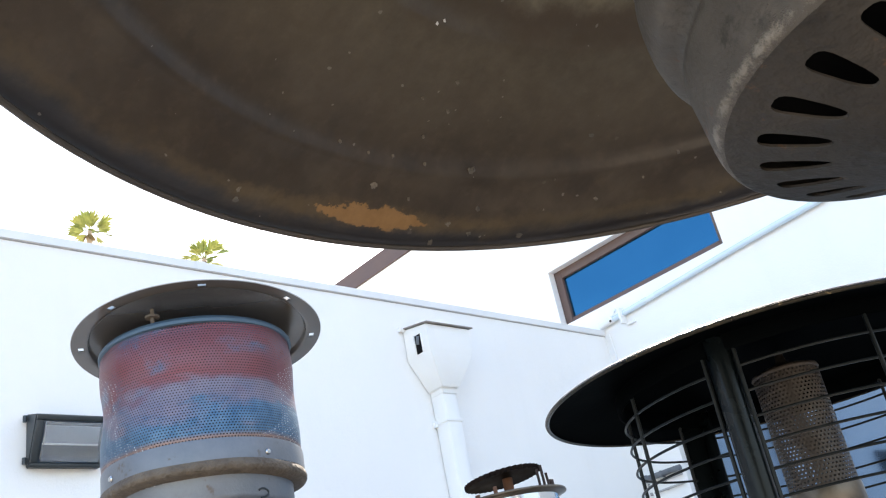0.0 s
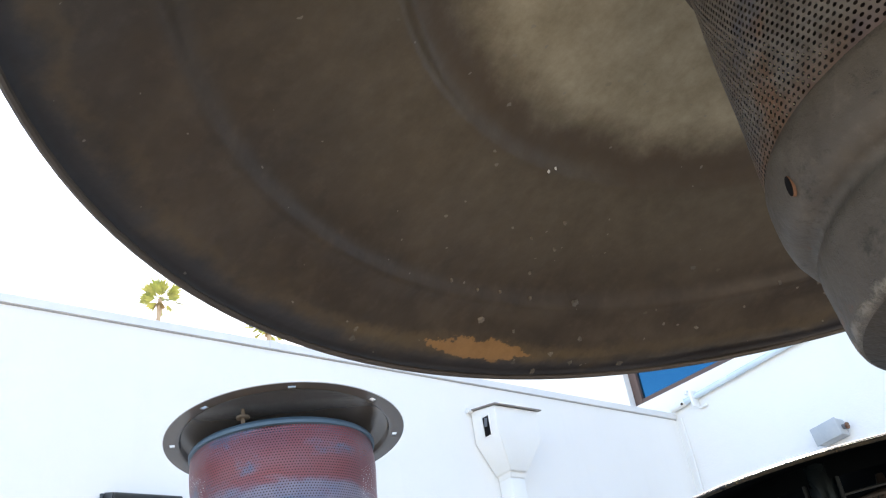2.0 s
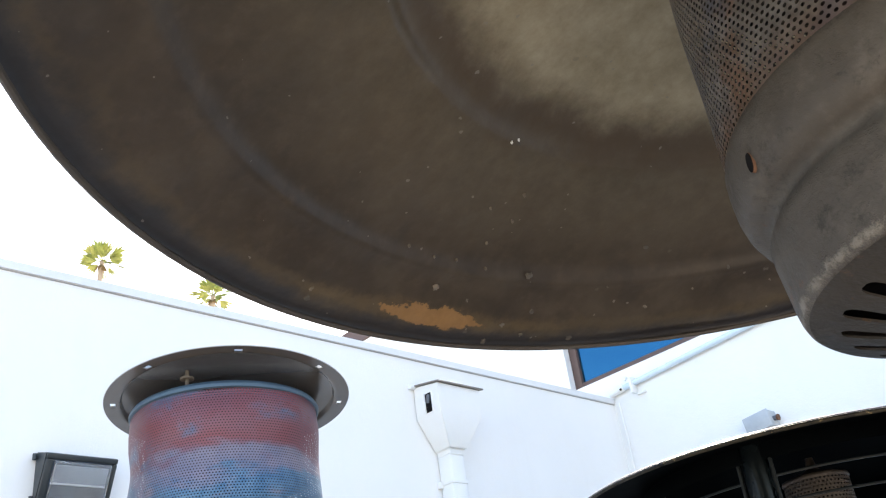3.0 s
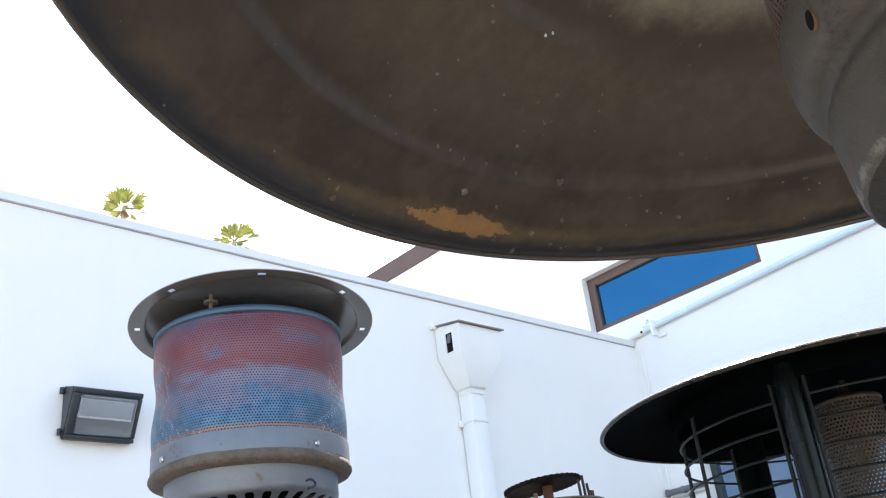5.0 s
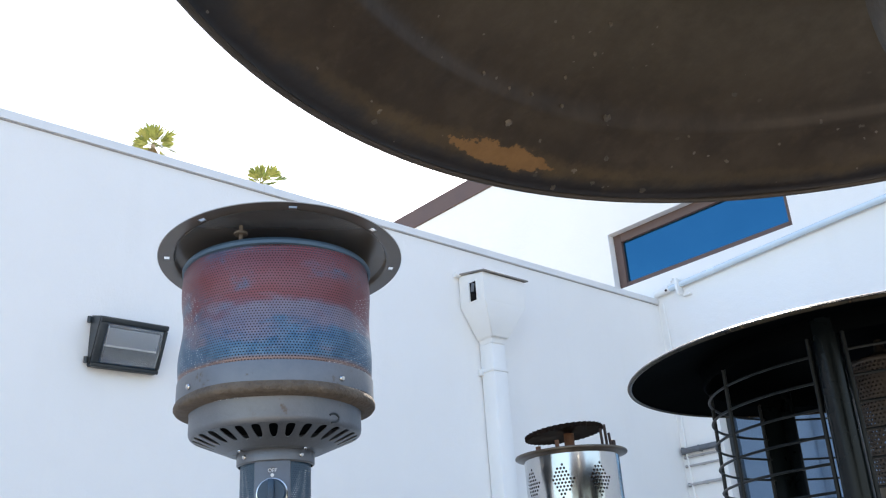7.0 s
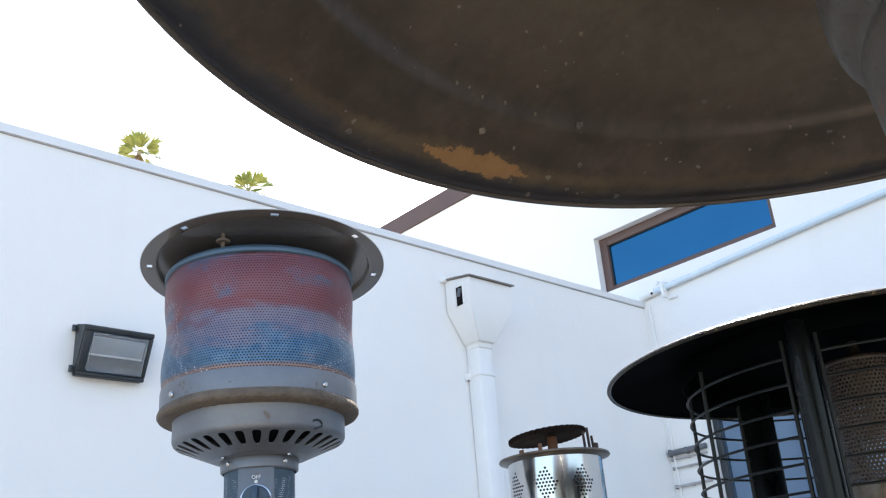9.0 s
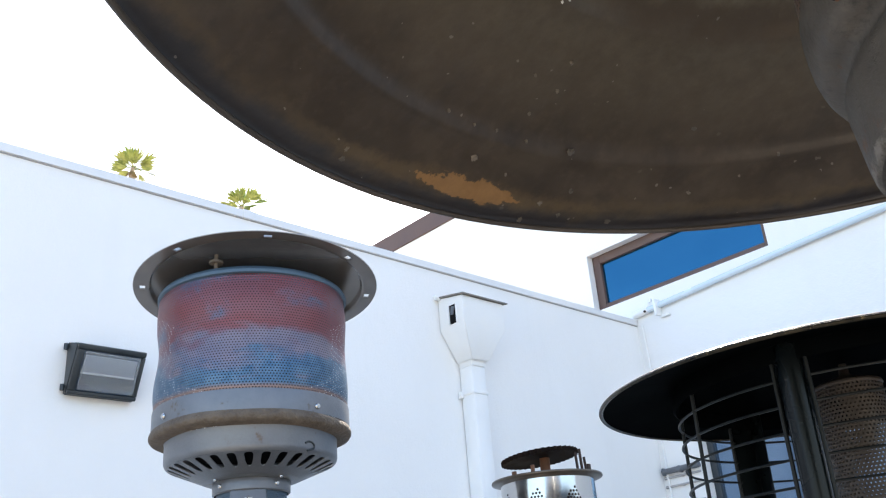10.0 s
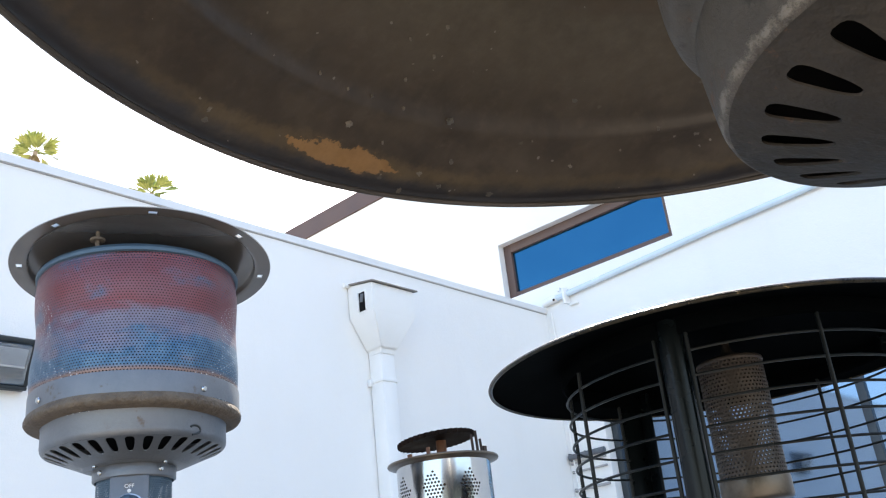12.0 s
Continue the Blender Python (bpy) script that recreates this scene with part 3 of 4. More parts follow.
def wall_conduit():
    base = thing("conduit", pose(-2.75, NORTH, 3.41), "pale glossy conduit pipe along the building wall", "conduit")
    run = [(-0.10, -0.020, 0.006), (0.09, -0.020, 0.017), (0.48, -0.020, 0.040), (0.98, -0.020, 0.067), (1.7, -0.020, 0.096), (4.2, -0.020, 0.160)]
    part("pipe", tube([(x, y - 0.003, z - 0.003) for x, y, z in run], 0.0168, 16), BLUE_PIPE, base)
    # Grey strip drawn in for the shadow along the pipe's top edge.
    part("edge_shade", tube([(x, -0.006, z + 0.0155) for x, y, z in run], 0.004, 6), SHADE_GREY, base, "thin grey strip for the shadow line above the pipe")
    part("fitting", tube([(-0.135, -0.022, 0.000), (-0.03, -0.022, 0.009)], 0.021, 14), WHITE_METAL, base)
    part("gland", tube([(-0.046, -0.040, -0.002), (-0.040, -0.045, -0.002)], 0.007, 8), SOOT, base, "dark cable entry")
    part("bracket", block(0.030, 0.046, -0.060, -0.001, -0.052, 0.046, 0.003), WHITE_METAL, base)
    part("bracket", block(0.046, 0.100, -0.024, -0.0005, -0.064, -0.052, 0.003), WHITE_METAL, base)
    part("clip", tube([(0.012, -0.060, 0.030), (0.012, -0.050, 0.052), (0.012, -0.02, 0.050)], 0.007, 8), WHITE_METAL, base)
    return base


def corner_cable():
    base = thing("cable", pose(WEST + 0.03, NORTH - 0.012, 0), "thin white cable hanging down the wall corner", "cable")
    rng = random.Random(4)
    pts = [(0.012 + 0.006 * math.sin(k * 1.3), -0.004 * rng.random(), 3.345 - k * 0.21) for k in range(16)]
    part("wire", tube(pts, 0.0055, 8), WHITE_METAL, base)
    return base


def wall_rails():
    # The thin pipes' grey paints their shading against the white wall.
    for z, r, length, material, label in ((2.492, 0.016, 0.235, GREY_STEEL, "short grey pipe along the wall beside the window"), (2.458, 0.006, 0.23, SHADE_GREY, "thin wall pipe in shade grey"), (2.410, 0.006, 0.23, SHADE_GREY, "thin wall pipe in shade grey"), (2.312, 0.008, 0.23, SHADE_GREY, "thin wall pipe in shade grey")):
        base = thing("wall_pipe", pose(WEST + 0.015, NORTH - r - 0.004, z), label, "pipe", "pipes beside the window")
        part("pipe", tube([(0, 0, 0), (length, 0, 0.003)], r, 10), material, base)
        part("clip", block(0.0, 0.012, -r * 0.6, r + 0.004, -r * 1.3, r * 1.3, 0.002), GREY_STEEL, base)
        part("clip", block(0.11, 0.12, -r * 1.1, r + 0.004, -r * 1.1, r * 1.1, 0.002), material, base)


def flood_light():
    base = thing("junction_box", pose(-2.0, NORTH, 2.905), "small grey wall box with a rusty cable gland", "box")
    m = Matrix.Rotation(radians(-6), 4, "Y")
    part("body", turned(block(-0.080, 0.060, -0.085, -0.001, 0.0, 0.086, 0.006), m), BOX_METAL, base)
    part("cover", turned(block(-0.083, 0.063, -0.093, -0.085, -0.003, 0.089, 0.004), m), BOX_METAL, base)
    part("gland", turned(tube([(0.059, -0.045, 0.04), (0.082, -0.045, 0.036)], 0.013, 10), m), GREY_STEEL, base, "rusty cable gland")
    part("gland_nut", turned(tube([(0.078, -0.045, 0.037), (0.088, -0.045, 0.035)], 0.017, 6), m), RUST, base)


conductor_head()
wall_lamp()
wall_conduit()
corner_cable()
wall_rails()
flood_light()


# ---- heaters ----
def heater_foot(base, pole_r, top, material):
    """The lower pole, tank cover and base plate."""
    part("pole", lathe([(0, 0.72), (pole_r, 0.72), (pole_r, top), (0, top)], 48), material, base)
    part("tank_cover", lathe([(0, 0.045), (0.195, 0.045), (0.20, 0.06), (0.20, 0.66), (0.18, 0.70), (pole_r, 0.73), (0, 0.73)], 64), material, base)
    part("base_plate", lathe([(0, 0.0), (0.225, 0.0), (0.23, 0.01), (0.225, 0.04), (0.0, 0.045)], 64), BLACK_TRIM, base)


def vent_ring(count, phase, inner, outer, slot, share):
    """A ring from (radius, z) inner to outer with rounded radial slots; slot: the two radii of a slot; share: its width in its sector."""
    bm = bmesh.new()
    step = 2 * math.pi / count
    mid, half = (slot[0] + slot[1]) / 2, (slot[1] - slot[0]) / 2

    def at(r, a):
        f = (r - inner[0]) / (outer[0] - inner[0])
        return bm.verts.new((r * math.cos(a), r * math.sin(a), inner[1] + f * (outer[1] - inner[1])))

    for k in range(count):
        a0 = radians(phase) + k * step
        edge, hole, back = [], [], []
        for q in range(20):
            th = 2 * math.pi * (q + 0.5) / 20
            c, d = math.cos(th), math.sin(th)
            m = max(abs(c), abs(d))
            u, w = c / m, d / m
            r = mid + u * (outer[0] - mid if u > 0 else mid - inner[0])
            edge.append(at(r, a0 + w * step / 2))
            rr = mid + half * (abs(c) ** 0.6) * (1 if c > 0 else -1)
            hole.append(at(rr, a0 + d * (abs(d) ** -0.3) * share * step / 2 * (1.0 + 0.22 * c)))
            back.append(bm.verts.new(hole[-1].co + Vector((0, 0, 0.0012))))
        for q in range(20):
            n = (q + 1) % 20
            bm.faces.new((edge[q], edge[n], hole[n], hole[q]))
            bm.faces.new((hole[q], hole[n], back[n], back[q]))
    bmesh.ops.remove_doubles(bm, verts=bm.verts[:], dist=0.00002)
    return bm


def near_heater():
    base = thing("patio_heater", pose(-0.045, 0.372, 0), "old patio heater with a wide browned reflector and scorched burner head", "patio heater", "patio heaters")
    heater_foot(base, 0.042, 1.862, OLD_STEEL)
    # reflector, slightly tipped
    tilt = Matrix.Translation((0, 0, 2.026)) @ Matrix(((1, 0, -0.024, 0), (0, 1, -0.044, 0), (0.024, 0.044, 1, 0), (0, 0, 0, 1)))
    under = [(0.4195, 0.0), (0.4185, 0.004), (0.414, 0.0065), (0.408, 0.0075), (0.400, 0.0105), (0.388, 0.017), (0.374, 0.0250), (0.3665, 0.0283), (0.3622, 0.0296), (0.3595, 0.0304), (0.3570, 0.0326), (0.3545, 0.0362), (0.3515, 0.0395), (0.347, 0.0420), (0.341, 0.0445), (0.333, 0.0475), (0.315, 0.0535),
             (0.285, 0.0635), (0.266, 0.0695), (0.2592, 0.0718), (0.2560, 0.0727), (0.2535, 0.0741), (0.2512, 0.0769), (0.2488, 0.0798), (0.2455, 0.0820), (0.240, 0.0842), (0.232, 0.0878), (0.226, 0.0908), (0.21, 0.0950), (0.17, 0.1035), (0.12, 0.112), (0.06, 0.117), (0.0, 0.118)]
    top = [(r, z + 0.006) for r, z in under[::-1][:-3]] + [(0.4185, 0.0095), (0.4215, 0.006), (0.4215, 0.001)]
    part("reflector", turned(lathe(under, 160, None, 0.0022), tilt), DISH, base, "wide reflector dish with browned dented underside", 60)
    part("reflector_top", turned(lathe(top, 160, None, 0.0022), tilt), DISH_TOP, base, "dull metal upper side of the reflector", 60)
    part("reflector_lip", turned(tube([polar(0.4195, a * 2.5, 0.001) for a in range(144)], 0.0021, 8, True), tilt), OLD_STEEL, base, "rolled edge of the reflector")
    for a in (20, 140, 260):
        part("stud", tube([polar(0.07, a, 2.11), polar(0.07, a, 2.145)], 0.004, 8), OLD_STEEL, base)
    # loose paint flakes and old drips under the reflector
    def flake(x, y, size, material, stretch=1.0):
        r = math.hypot(x, y)
        z = next(z0 + (z1 - z0) * (r0 - r) / (r0 - r1) for (r0, z0), (r1, z1) in zip(under, under[1:]) if r1 <= r <= r0)
        rng = random.Random(int(x * 9973) + int(y * 7919))
        bm = bmesh.new()
        slope = 0.33 if r > 0.36 else 0.24
        heights = []
        for k in range(11):
            a = 2 * math.pi * k / 11
            d = size * rng.uniform(0.22, 0.58)
            px, py = x + d * math.cos(a) * stretch, y + d * math.sin(a)
            pz = z - (math.hypot(px, py) - r) * slope
            heights.append((px, py, pz))
        low = [bm.verts.new((px, py, pz + 0.001)) for px, py, pz in heights]
        edge = [bm.verts.new((x + (px - x) * 0.8, y + (py - y) * 0.8, pz - 0.0008 - 0.0005 * rng.random())) for px, py, pz in heights]
        top_v = bm.verts.new((x, y, z - 0.0012))
        for k in range(11):
            n = (k + 1) % 11
            bm.faces.new((low[k], low[n], edge[n], edge[k]))
            bm.faces.new((edge[k], edge[n], top_v))
        bmesh.ops.recalc_face_normals(bm, faces=bm.faces[:])
        part("paint_flake", turned(bm, tilt), material, base)
    blisters = ((-0.253, 0.254, 0.0085), (-0.234, 0.281, 0.0075), (-0.279, 0.178, 0.007), (-0.342, 0.098, 0.0075), (-0.372, 0.173, 0.008), (-0.399, -0.078, 0.006), (-0.366, 0.122, 0.005), (-0.386, 0.127, 0.0055), (-0.404, 0.099, 0.006))
    chips = ((-0.384, 0.103, 0.006), (-0.374, 0.024, 0.0055), (-0.391, -0.080, 0.0045), (-0.318, 0.216, 0.0045), (-0.350, -0.059, 0.0032), (-0.340, -0.095, 0.003))
    drops = ((-0.352, -0.019, 0.0028), (-0.345, 0.178, 0.0028), (-0.376, 0.058, 0.0028), (-0.287, 0.042, 0.0028), (-0.352, 0.028, 0.0024), (-0.350, 0.057, 0.0026), (-0.333, 0.044, 0.0026), (-0.309, 0.050, 0.003), (-0.306, 0.024, 0.0022), (-0.320, 0.170, 0.0022), (-0.284, 0.242, 0.0026), (-0.354, 0.007, 0.002))
    for spots, material in ((blisters, FLAKE_DARK), (chips, FLAKE), (drops, FLAKE), (((-0.255, -0.002, 0.0022), (-0.2525, 0.003, 0.0016)), WHITE_INK)):
        for x, y, size in spots:
            flake(x, y, size, material)
    # a fine scratch beside the pressed ring
    part("scratch", turned(tube([(-0.252, 0.221, 0.0470), (-0.250, 0.226, 0.0460), (-0.2478, 0.234, 0.0448)], 0.0007, 6), tilt), FLAKE, base, "pale scratch")
    # burner head
    part("screen", screen(0.1142, 1.953, 2.108, 204, 50, 0.29, None, 0.0015), OLD_SCREEN, base, "scorched perforated emitter screen", 0)
    part("screen_cap", lathe([(0.1147, 2.106), (0.1172, 2.109), (0.1167, 2.114), (0.108, 2.117), (0.0, 2.119)], 96), OLD_STEEL, base)
    part("blocking_drum", lathe([(0.0, 2.09), (0.052, 2.09), (0.055, 1.99), (0.06, 1.95), (0.0, 1.94)], 48), SOOT, base)
    band = lathe([(0.113, 1.959), (0.1154, 1.9575), (0.1164, 1.954), (0.1166, 1.949), (0.1164, 1.944), (0.1160, 1.938), (0.1148, 1.9325), (0.1124, 1.9280), (0.1078, 1.9258), (0.1042, 1.9240), (0.1036, 1.9215), (0.1048, 1.9187), (0.1070, 1.9160), (0.1074, 1.911), (0.1066, 1.902), (0.1060, 1.894), (0.1055, 1.8880), (0.1049, 1.8838), (0.1038, 1.8808), (0.1018, 1.8792)], 144, None, 0.0003)
    part("burner_housing", band, HOUSING, base, "worn grey burner housing with bare edges", 60)
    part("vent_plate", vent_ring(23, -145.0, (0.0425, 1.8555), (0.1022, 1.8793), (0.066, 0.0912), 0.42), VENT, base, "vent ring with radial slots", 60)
    # Near-black disc paints the dark seen through the vent slots.
    part("slot_shade_disc", lathe([(0.0, 1.900), (0.102, 1.900), (0.102, 1.904), (0, 1.904)], 48), INSIDE_SHADE, base)
    for a in (-130.9, -10.9, 109.1):
        part("screw_hole", turned(lathe([(0.0038, -0.0008), (0.0035, 0.0004), (0.003, 0.0002), (0.0, -0.0004)], 16), facing(a, 0.1162, 1.9365) @ Matrix.Diagonal((0.72, 1.35, 1, 1))), RUST, base, "rusty slotted screw hole")
        # Black oval laid on the skin paints the dark of the hole.
        part("hole", turned(lathe([(0.0, 0.0001), (0.0034, 0.0001), (0.0034, 0.0007), (0, 0.0007)], 16), facing(a, 0.1162, 1.9365) @ Matrix.Diagonal((0.72, 1.35, 1, 1))), INSIDE_SHADE, base)
    return base


def grey_heater():
    base = thing("patio_heater", pose(-1.1215, 0.6315, 0), "grey patio heater without reflector, with heat-tinted screen and control knob", "patio heater", "patio heaters")
    heater_foot(base, 0.034, 1.80, GREY_STEEL)
    tilt = Matrix.Translation((0.0025, 0.0055, 2.226)) @ Matrix(((1, 0, -0.074, 0), (0, 1, 0.050, 0), (0.074, -0.050, 1, 0), (0, 0, 0, 1)))
    turn = Matrix.Rotation(4.2463 + math.pi / 2, 4, "Z")

    def holes(i, k):
        return k == 1 and (i + 1) % 24 < 2
    ring = lathe([(0.178, 0.0), (0.1690, 0.0), (0.1615, 0.0), (0.157, 0.0), (0.1555, 0.0015), (0.154, 0.008), (0.152, 0.0095), (0.0, 0.0105)], 192, holes)
    part("flange", turned(ring, tilt @ turn), FLANGE, base, "dark round mounting flange with eight slotted holes", 50)
    rim = lathe([(0.178, 0.0), (0.1786, 0.0004), (0.1786, 0.0012), (0.178, 0.0016), (0.1690, 0.0016), (0.1615, 0.0016), (0.157, 0.0016), (0.1555, 0.012), (0.152, 0.0135), (0.0, 0.0145)], 192, lambda i, k: k == 4 and (i + 1) % 24 < 2)
    part("flange_top", turned(rim, tilt @ turn), DISH_TOP, base)
    for a in (-54, 75, 170):
        part("stud", tube([polar(0.129, a, 2.205), polar(0.129, a, 2.233)], 0.0028, 8), DIRTY_BAND, base, "rusty threaded stud")
        part("nut", tube([polar(0.129, a, 2.2195), polar(0.129, a, 2.2225)], 0.0095, 12), DIRTY_BAND, base)
    ob = part("screen", screen(lambda v: 0.1335 + 0.0015 * math.sin(v * 60), 0.0, 0.168, 204, 46, 0.25, None, 0.0028), TINT, base, "perforated emitter screen with red and blue heat tint", 0)
    ob.location = (0, 0, 2.036)
    part("screen_cap", lathe([(0.1335, 2.200), (0.1365, 2.2015), (0.1368, 2.206), (0.134, 2.2105), (0.118, 2.213), (0.0, 2.214)], 96), SHROUD, base)
    # Added dark drum, stops bright wall showing through the upper screen holes.
    part("blocking_drum", lathe([(0.0, 2.198), (0.113, 2.198), (0.113, 2.098), (0.070, 2.082), (0.0, 2.078)], 48), SOOT, base)
    part("burner_band", lathe([(0.132, 2.041), (0.1355, 2.040), (0.1362, 2.036), (0.1362, 2.012)], 120, None, 0.0006), GREY_STEEL, base, "grey sheet metal band", 60)
    part("grimy_ledge", lathe([(0.1364, 2.0125), (0.1378, 2.010), (0.139, 2.006), (0.1388, 2.003), (0.1368, 2.000), (0.1325, 1.9985), (0.126, 1.9975), (0.1185, 1.9965)], 180, None, 0.0024), DIRTY_BAND, base, "rusty dirt-caked ledge", 60)
    part("lower_drum", lathe([(0.1185, 1.997), (0.1178, 1.994), (0.1178, 1.9715), (0.1172, 1.9685), (0.1158, 1.9658), (0.1135, 1.9640)], 120, None, 0.0004), GREY_STEEL, base, "", 60)
    part("vent_plate", vent_ring(30, 3, (0.066, 1.9442), (0.1135, 1.9640), (0.082, 0.1115), 0.52), GREY_STEEL, base, "vent ring with radial slots", 60)
    part("vent_hub", lathe([(0.066, 1.9442), (0.062, 1.9432), (0.050, 1.9428)], 90), GREY_STEEL, base, "", 60)
    # Added black disc, so the slots above the cone look unlit.
    part("slot_shade_disc", lathe([(0.0, 1.991), (0.114, 1.991), (0.114, 1.994), (0, 1.994)], 48), INSIDE_SHADE, base)
    for a in (-36 - 47, -36 + 47, -36 + 140, -36 - 140):
        screw(base, facing(a - 4, 0.1362, 2.0205), 0.0042)
    curl = []
    for k in range(15):
        th = radians(150 - 24 * k) if k < 10 else radians(-66)
        run = 0.0 if k < 10 else (k - 9) * 0.0016
        curl.append(polar(0.1181, 8.0 + math.degrees((0.0085 * math.cos(th) - run) / 0.118), 1.9725 + 0.0052 * math.sin(th) - run * 0.3))
    part("scrawl", tube(curl, 0.0015, 6), BLACK_TRIM, base, "dark hand-drawn mark on the drum")
    # control column: perforated shroud with a flat face plate
    face = -36.0
    part("column", screen(lambda v: 0.0475, 1.70, 1.936, 112, 88, 0.24), SHROUD, base, "perforated grey column shroud", 0)
    part("lower_column", lathe([(0.034, 1.45), (0.0475, 1.455), (0.0475, 1.70)], 64), SHROUD, base)
    part("collar", lathe([(0.050, 1.926), (0.0525, 1.928), (0.053, 1.942), (0.050, 1.947)], 64), GREY_STEEL, base)
    for a in (-46, 44, 135, 225):
        screw(base, facing(face + a, 0.0525, 1.9350), 0.0034)
        screw(base, Matrix.Translation(polar(0.0605, face + a, 1.9431)) @ Matrix.Rotation(math.pi, 4, "X"), 0.0034)
    m = facing(face, 0.0445, 1.74)
    plate = part("face_plate", turned(block(-0.0235, 0.0235, -0.17, 0.187, 0.0, 0.006, 0.002), m), GREY_STEEL, base, "flat grey control plate")
    m = facing(face, 0.0505, 0)
    knob_z, button_z = 1.884, 1.835
    part("knob_ring", turned(lathe([(0.0205, 0), (0.0205, 0.001), (0.0185, 0.0015), (0.0, 0.0015)], 40), facing(face, 0.0505, knob_z)), STAINLESS, base)
    knob = part("knob", turned(lathe([(0.0185, 0.001), (0.0188, 0.004), (0.0175, 0.013), (0.0165, 0.0145), (0.0, 0.015)], 40), facing(face, 0.0505, knob_z)), PLASTIC_BLUE, base, "dark round control knob")
    part("grip", turned(block(-0.0045, 0.0045, -0.0165, 0.0165, 0.014, 0.023, 0.002), facing(face, 0.0505, knob_z)), PLASTIC_BLUE, knob)
    part("pointer", turned(block(-0.003, 0.003, -0.0165, -0.0115, 0.0225, 0.0238, 0.0005), facing(face, 0.0505, knob_z)), BRASS, knob, "worn pointer mark")
    part("button_ring", turned(lathe([(0.0125, 0), (0.0128, 0.004), (0.0105, 0.007), (0.0085, 0.006), (0.0, 0.006)], 32), facing(face, 0.0505, button_z)), PLASTIC_BLUE, base)
    part("igniter_button", turned(lathe([(0.008, 0.005), (0.0078, 0.010), (0.006, 0.0125), (0.0, 0.013)], 32), facing(face, 0.0505, button_z)), PLASTIC_RED, base, "red igniter button")
    part("dot", turned(lathe([(0.0024, 0), (0.0022, 0.0008), (0, 0.001)], 16), facing(face, 0.0505, 1.908)), WHITE_INK, base)
    for word, dx, z, size in (("OFF", 0.0, 1.9118, 0.0068), ("LO", 0.0165, 1.8635, 0.0058), ("IGNITER", 0.0, 1.8095, 0.0062)):
        curve = bpy.data.curves.new("lettering", "FONT")
        curve.body, curve.size, curve.align_x, curve.extrude = word, size, "CENTER", 0.0003
        curve.materials.append(WHITE_INK)
        text = new("lettering", curve)
        text.parent = base
        text.matrix_local = facing(face, 0.0508, z) @ Matrix.Translation((dx, 0, 0))
    return base


def drum_heater():
    base = thing("patio_heater", pose(-0.967, 1.067, 0), "bare stainless steel patio heater burner on a perforated post", "patio heater", "patio heaters")
    heater_foot(base, 0.036, 1.60, STAINLESS)

    def diamonds(u, v, i, j):
        d = ((u * 8 + 0.88) % 1.0) - 0.5
        return abs(d) / 0.31 + abs(v - 1.8985) / 0.0285 < 1.0
    drum = screen(0.0735, 1.866, 1.9395, 88, 14, 0.36, diamonds)
    bmesh.ops.remove_doubles(drum, verts=drum.verts[:], dist=1e-5)
    part("burner_drum", drum, STAINLESS, base, "stainless drum with diamond patterns of holes", 60)
    part("drum_floor", lathe([(0.0735, 1.8665), (0.0745, 1.862), (0.073, 1.854), (0.068, 1.849), (0.050, 1.8465), (0.044, 1.8465)], 96), STAINLESS, base, "", 60)
    part("drum_rim", lathe([(0.0735, 1.938), (0.080, 1.9405), (0.0865, 1.942), (0.0872, 1.9435), (0.0865, 1.9455), (0.074, 1.9455), (0.0705, 1.9445)], 96), BROWNED, base, "flared rolled rim", 60)
    # Black closing disc, added to keep sun bounce off the diffuser's underside.
    part("burner_top", lathe([(0.0712, 1.9448), (0.066, 1.9438), (0.045, 1.9438), (0.030, 1.9446), (0.0, 1.9446)], 64), IRON, base, "near-black disc closing the burner top")
    part("blocking_drum", lathe([(0.0, 1.935), (0.069, 1.935), (0.069, 1.86), (0, 1.86)], 48), SOOT, base)
    part("collar", lathe([(0.0435, 1.8485), (0.0445, 1.846), (0.0445, 1.826), (0.0465, 1.824), (0.0465, 1.820), (0.044, 1.819)], 64), STAINLESS, base, "", 60)
    shroud = screen(0.0425, 1.70, 1.821, 100, 46, 0.25)
    bmesh.ops.remove_doubles(shroud, verts=shroud.verts[:], dist=1e-5)
    part("post_shroud", shroud, STAINLESS, base, "perforated steel post", 60)
    part("lower_post", lathe([(0.036, 1.40), (0.0425, 1.405), (0.0425, 1.70)], 64), STAINLESS, base)
    screw(base, facing(-62, 0.0445, 1.837), 0.004)
    screw(base, facing(5, 0.0445, 1.837), 0.004)
    for a in (-95, -20, 100):
        screw(base, Matrix.Translation(polar(0.064, a, 1.8485)) @ Matrix.Rotation(math.pi, 4, "X"), 0.0045)
    # serrated diffuser plate above the burner, tipped
    tip = Matrix.Translation((-0.007, -0.003, 1.9785)) @ Matrix(((1, 0, -0.075, 0), (0, 1, -0.045, 0), (0.075, 0.045, 1, 0), (0, 0, 0, 1)))
    bm = bmesh.new()
    rings = []
    for r, z, tooth in ((0.0, 0.004, 0), (0.05, 0.003, 0), (0.0570, 0.0045, 0.0048), (0.0570, -0.0022, 0.0048), (0.05, -0.001, 0), (0.0, 0.0, 0)):
        rings.append([bm.verts.new(((r + tooth * (i % 2)) * math.cos(2 * math.pi * i / 76), (r + tooth * (i % 2)) * math.sin(2 * math.pi * i / 76), z)) for i in range(76)])
    for p, q in zip(rings, rings[1:]):
        for i in range(76):
            bm.faces.new((p[i], p[(i + 1) % 76], q[(i + 1) % 76], q[i]))
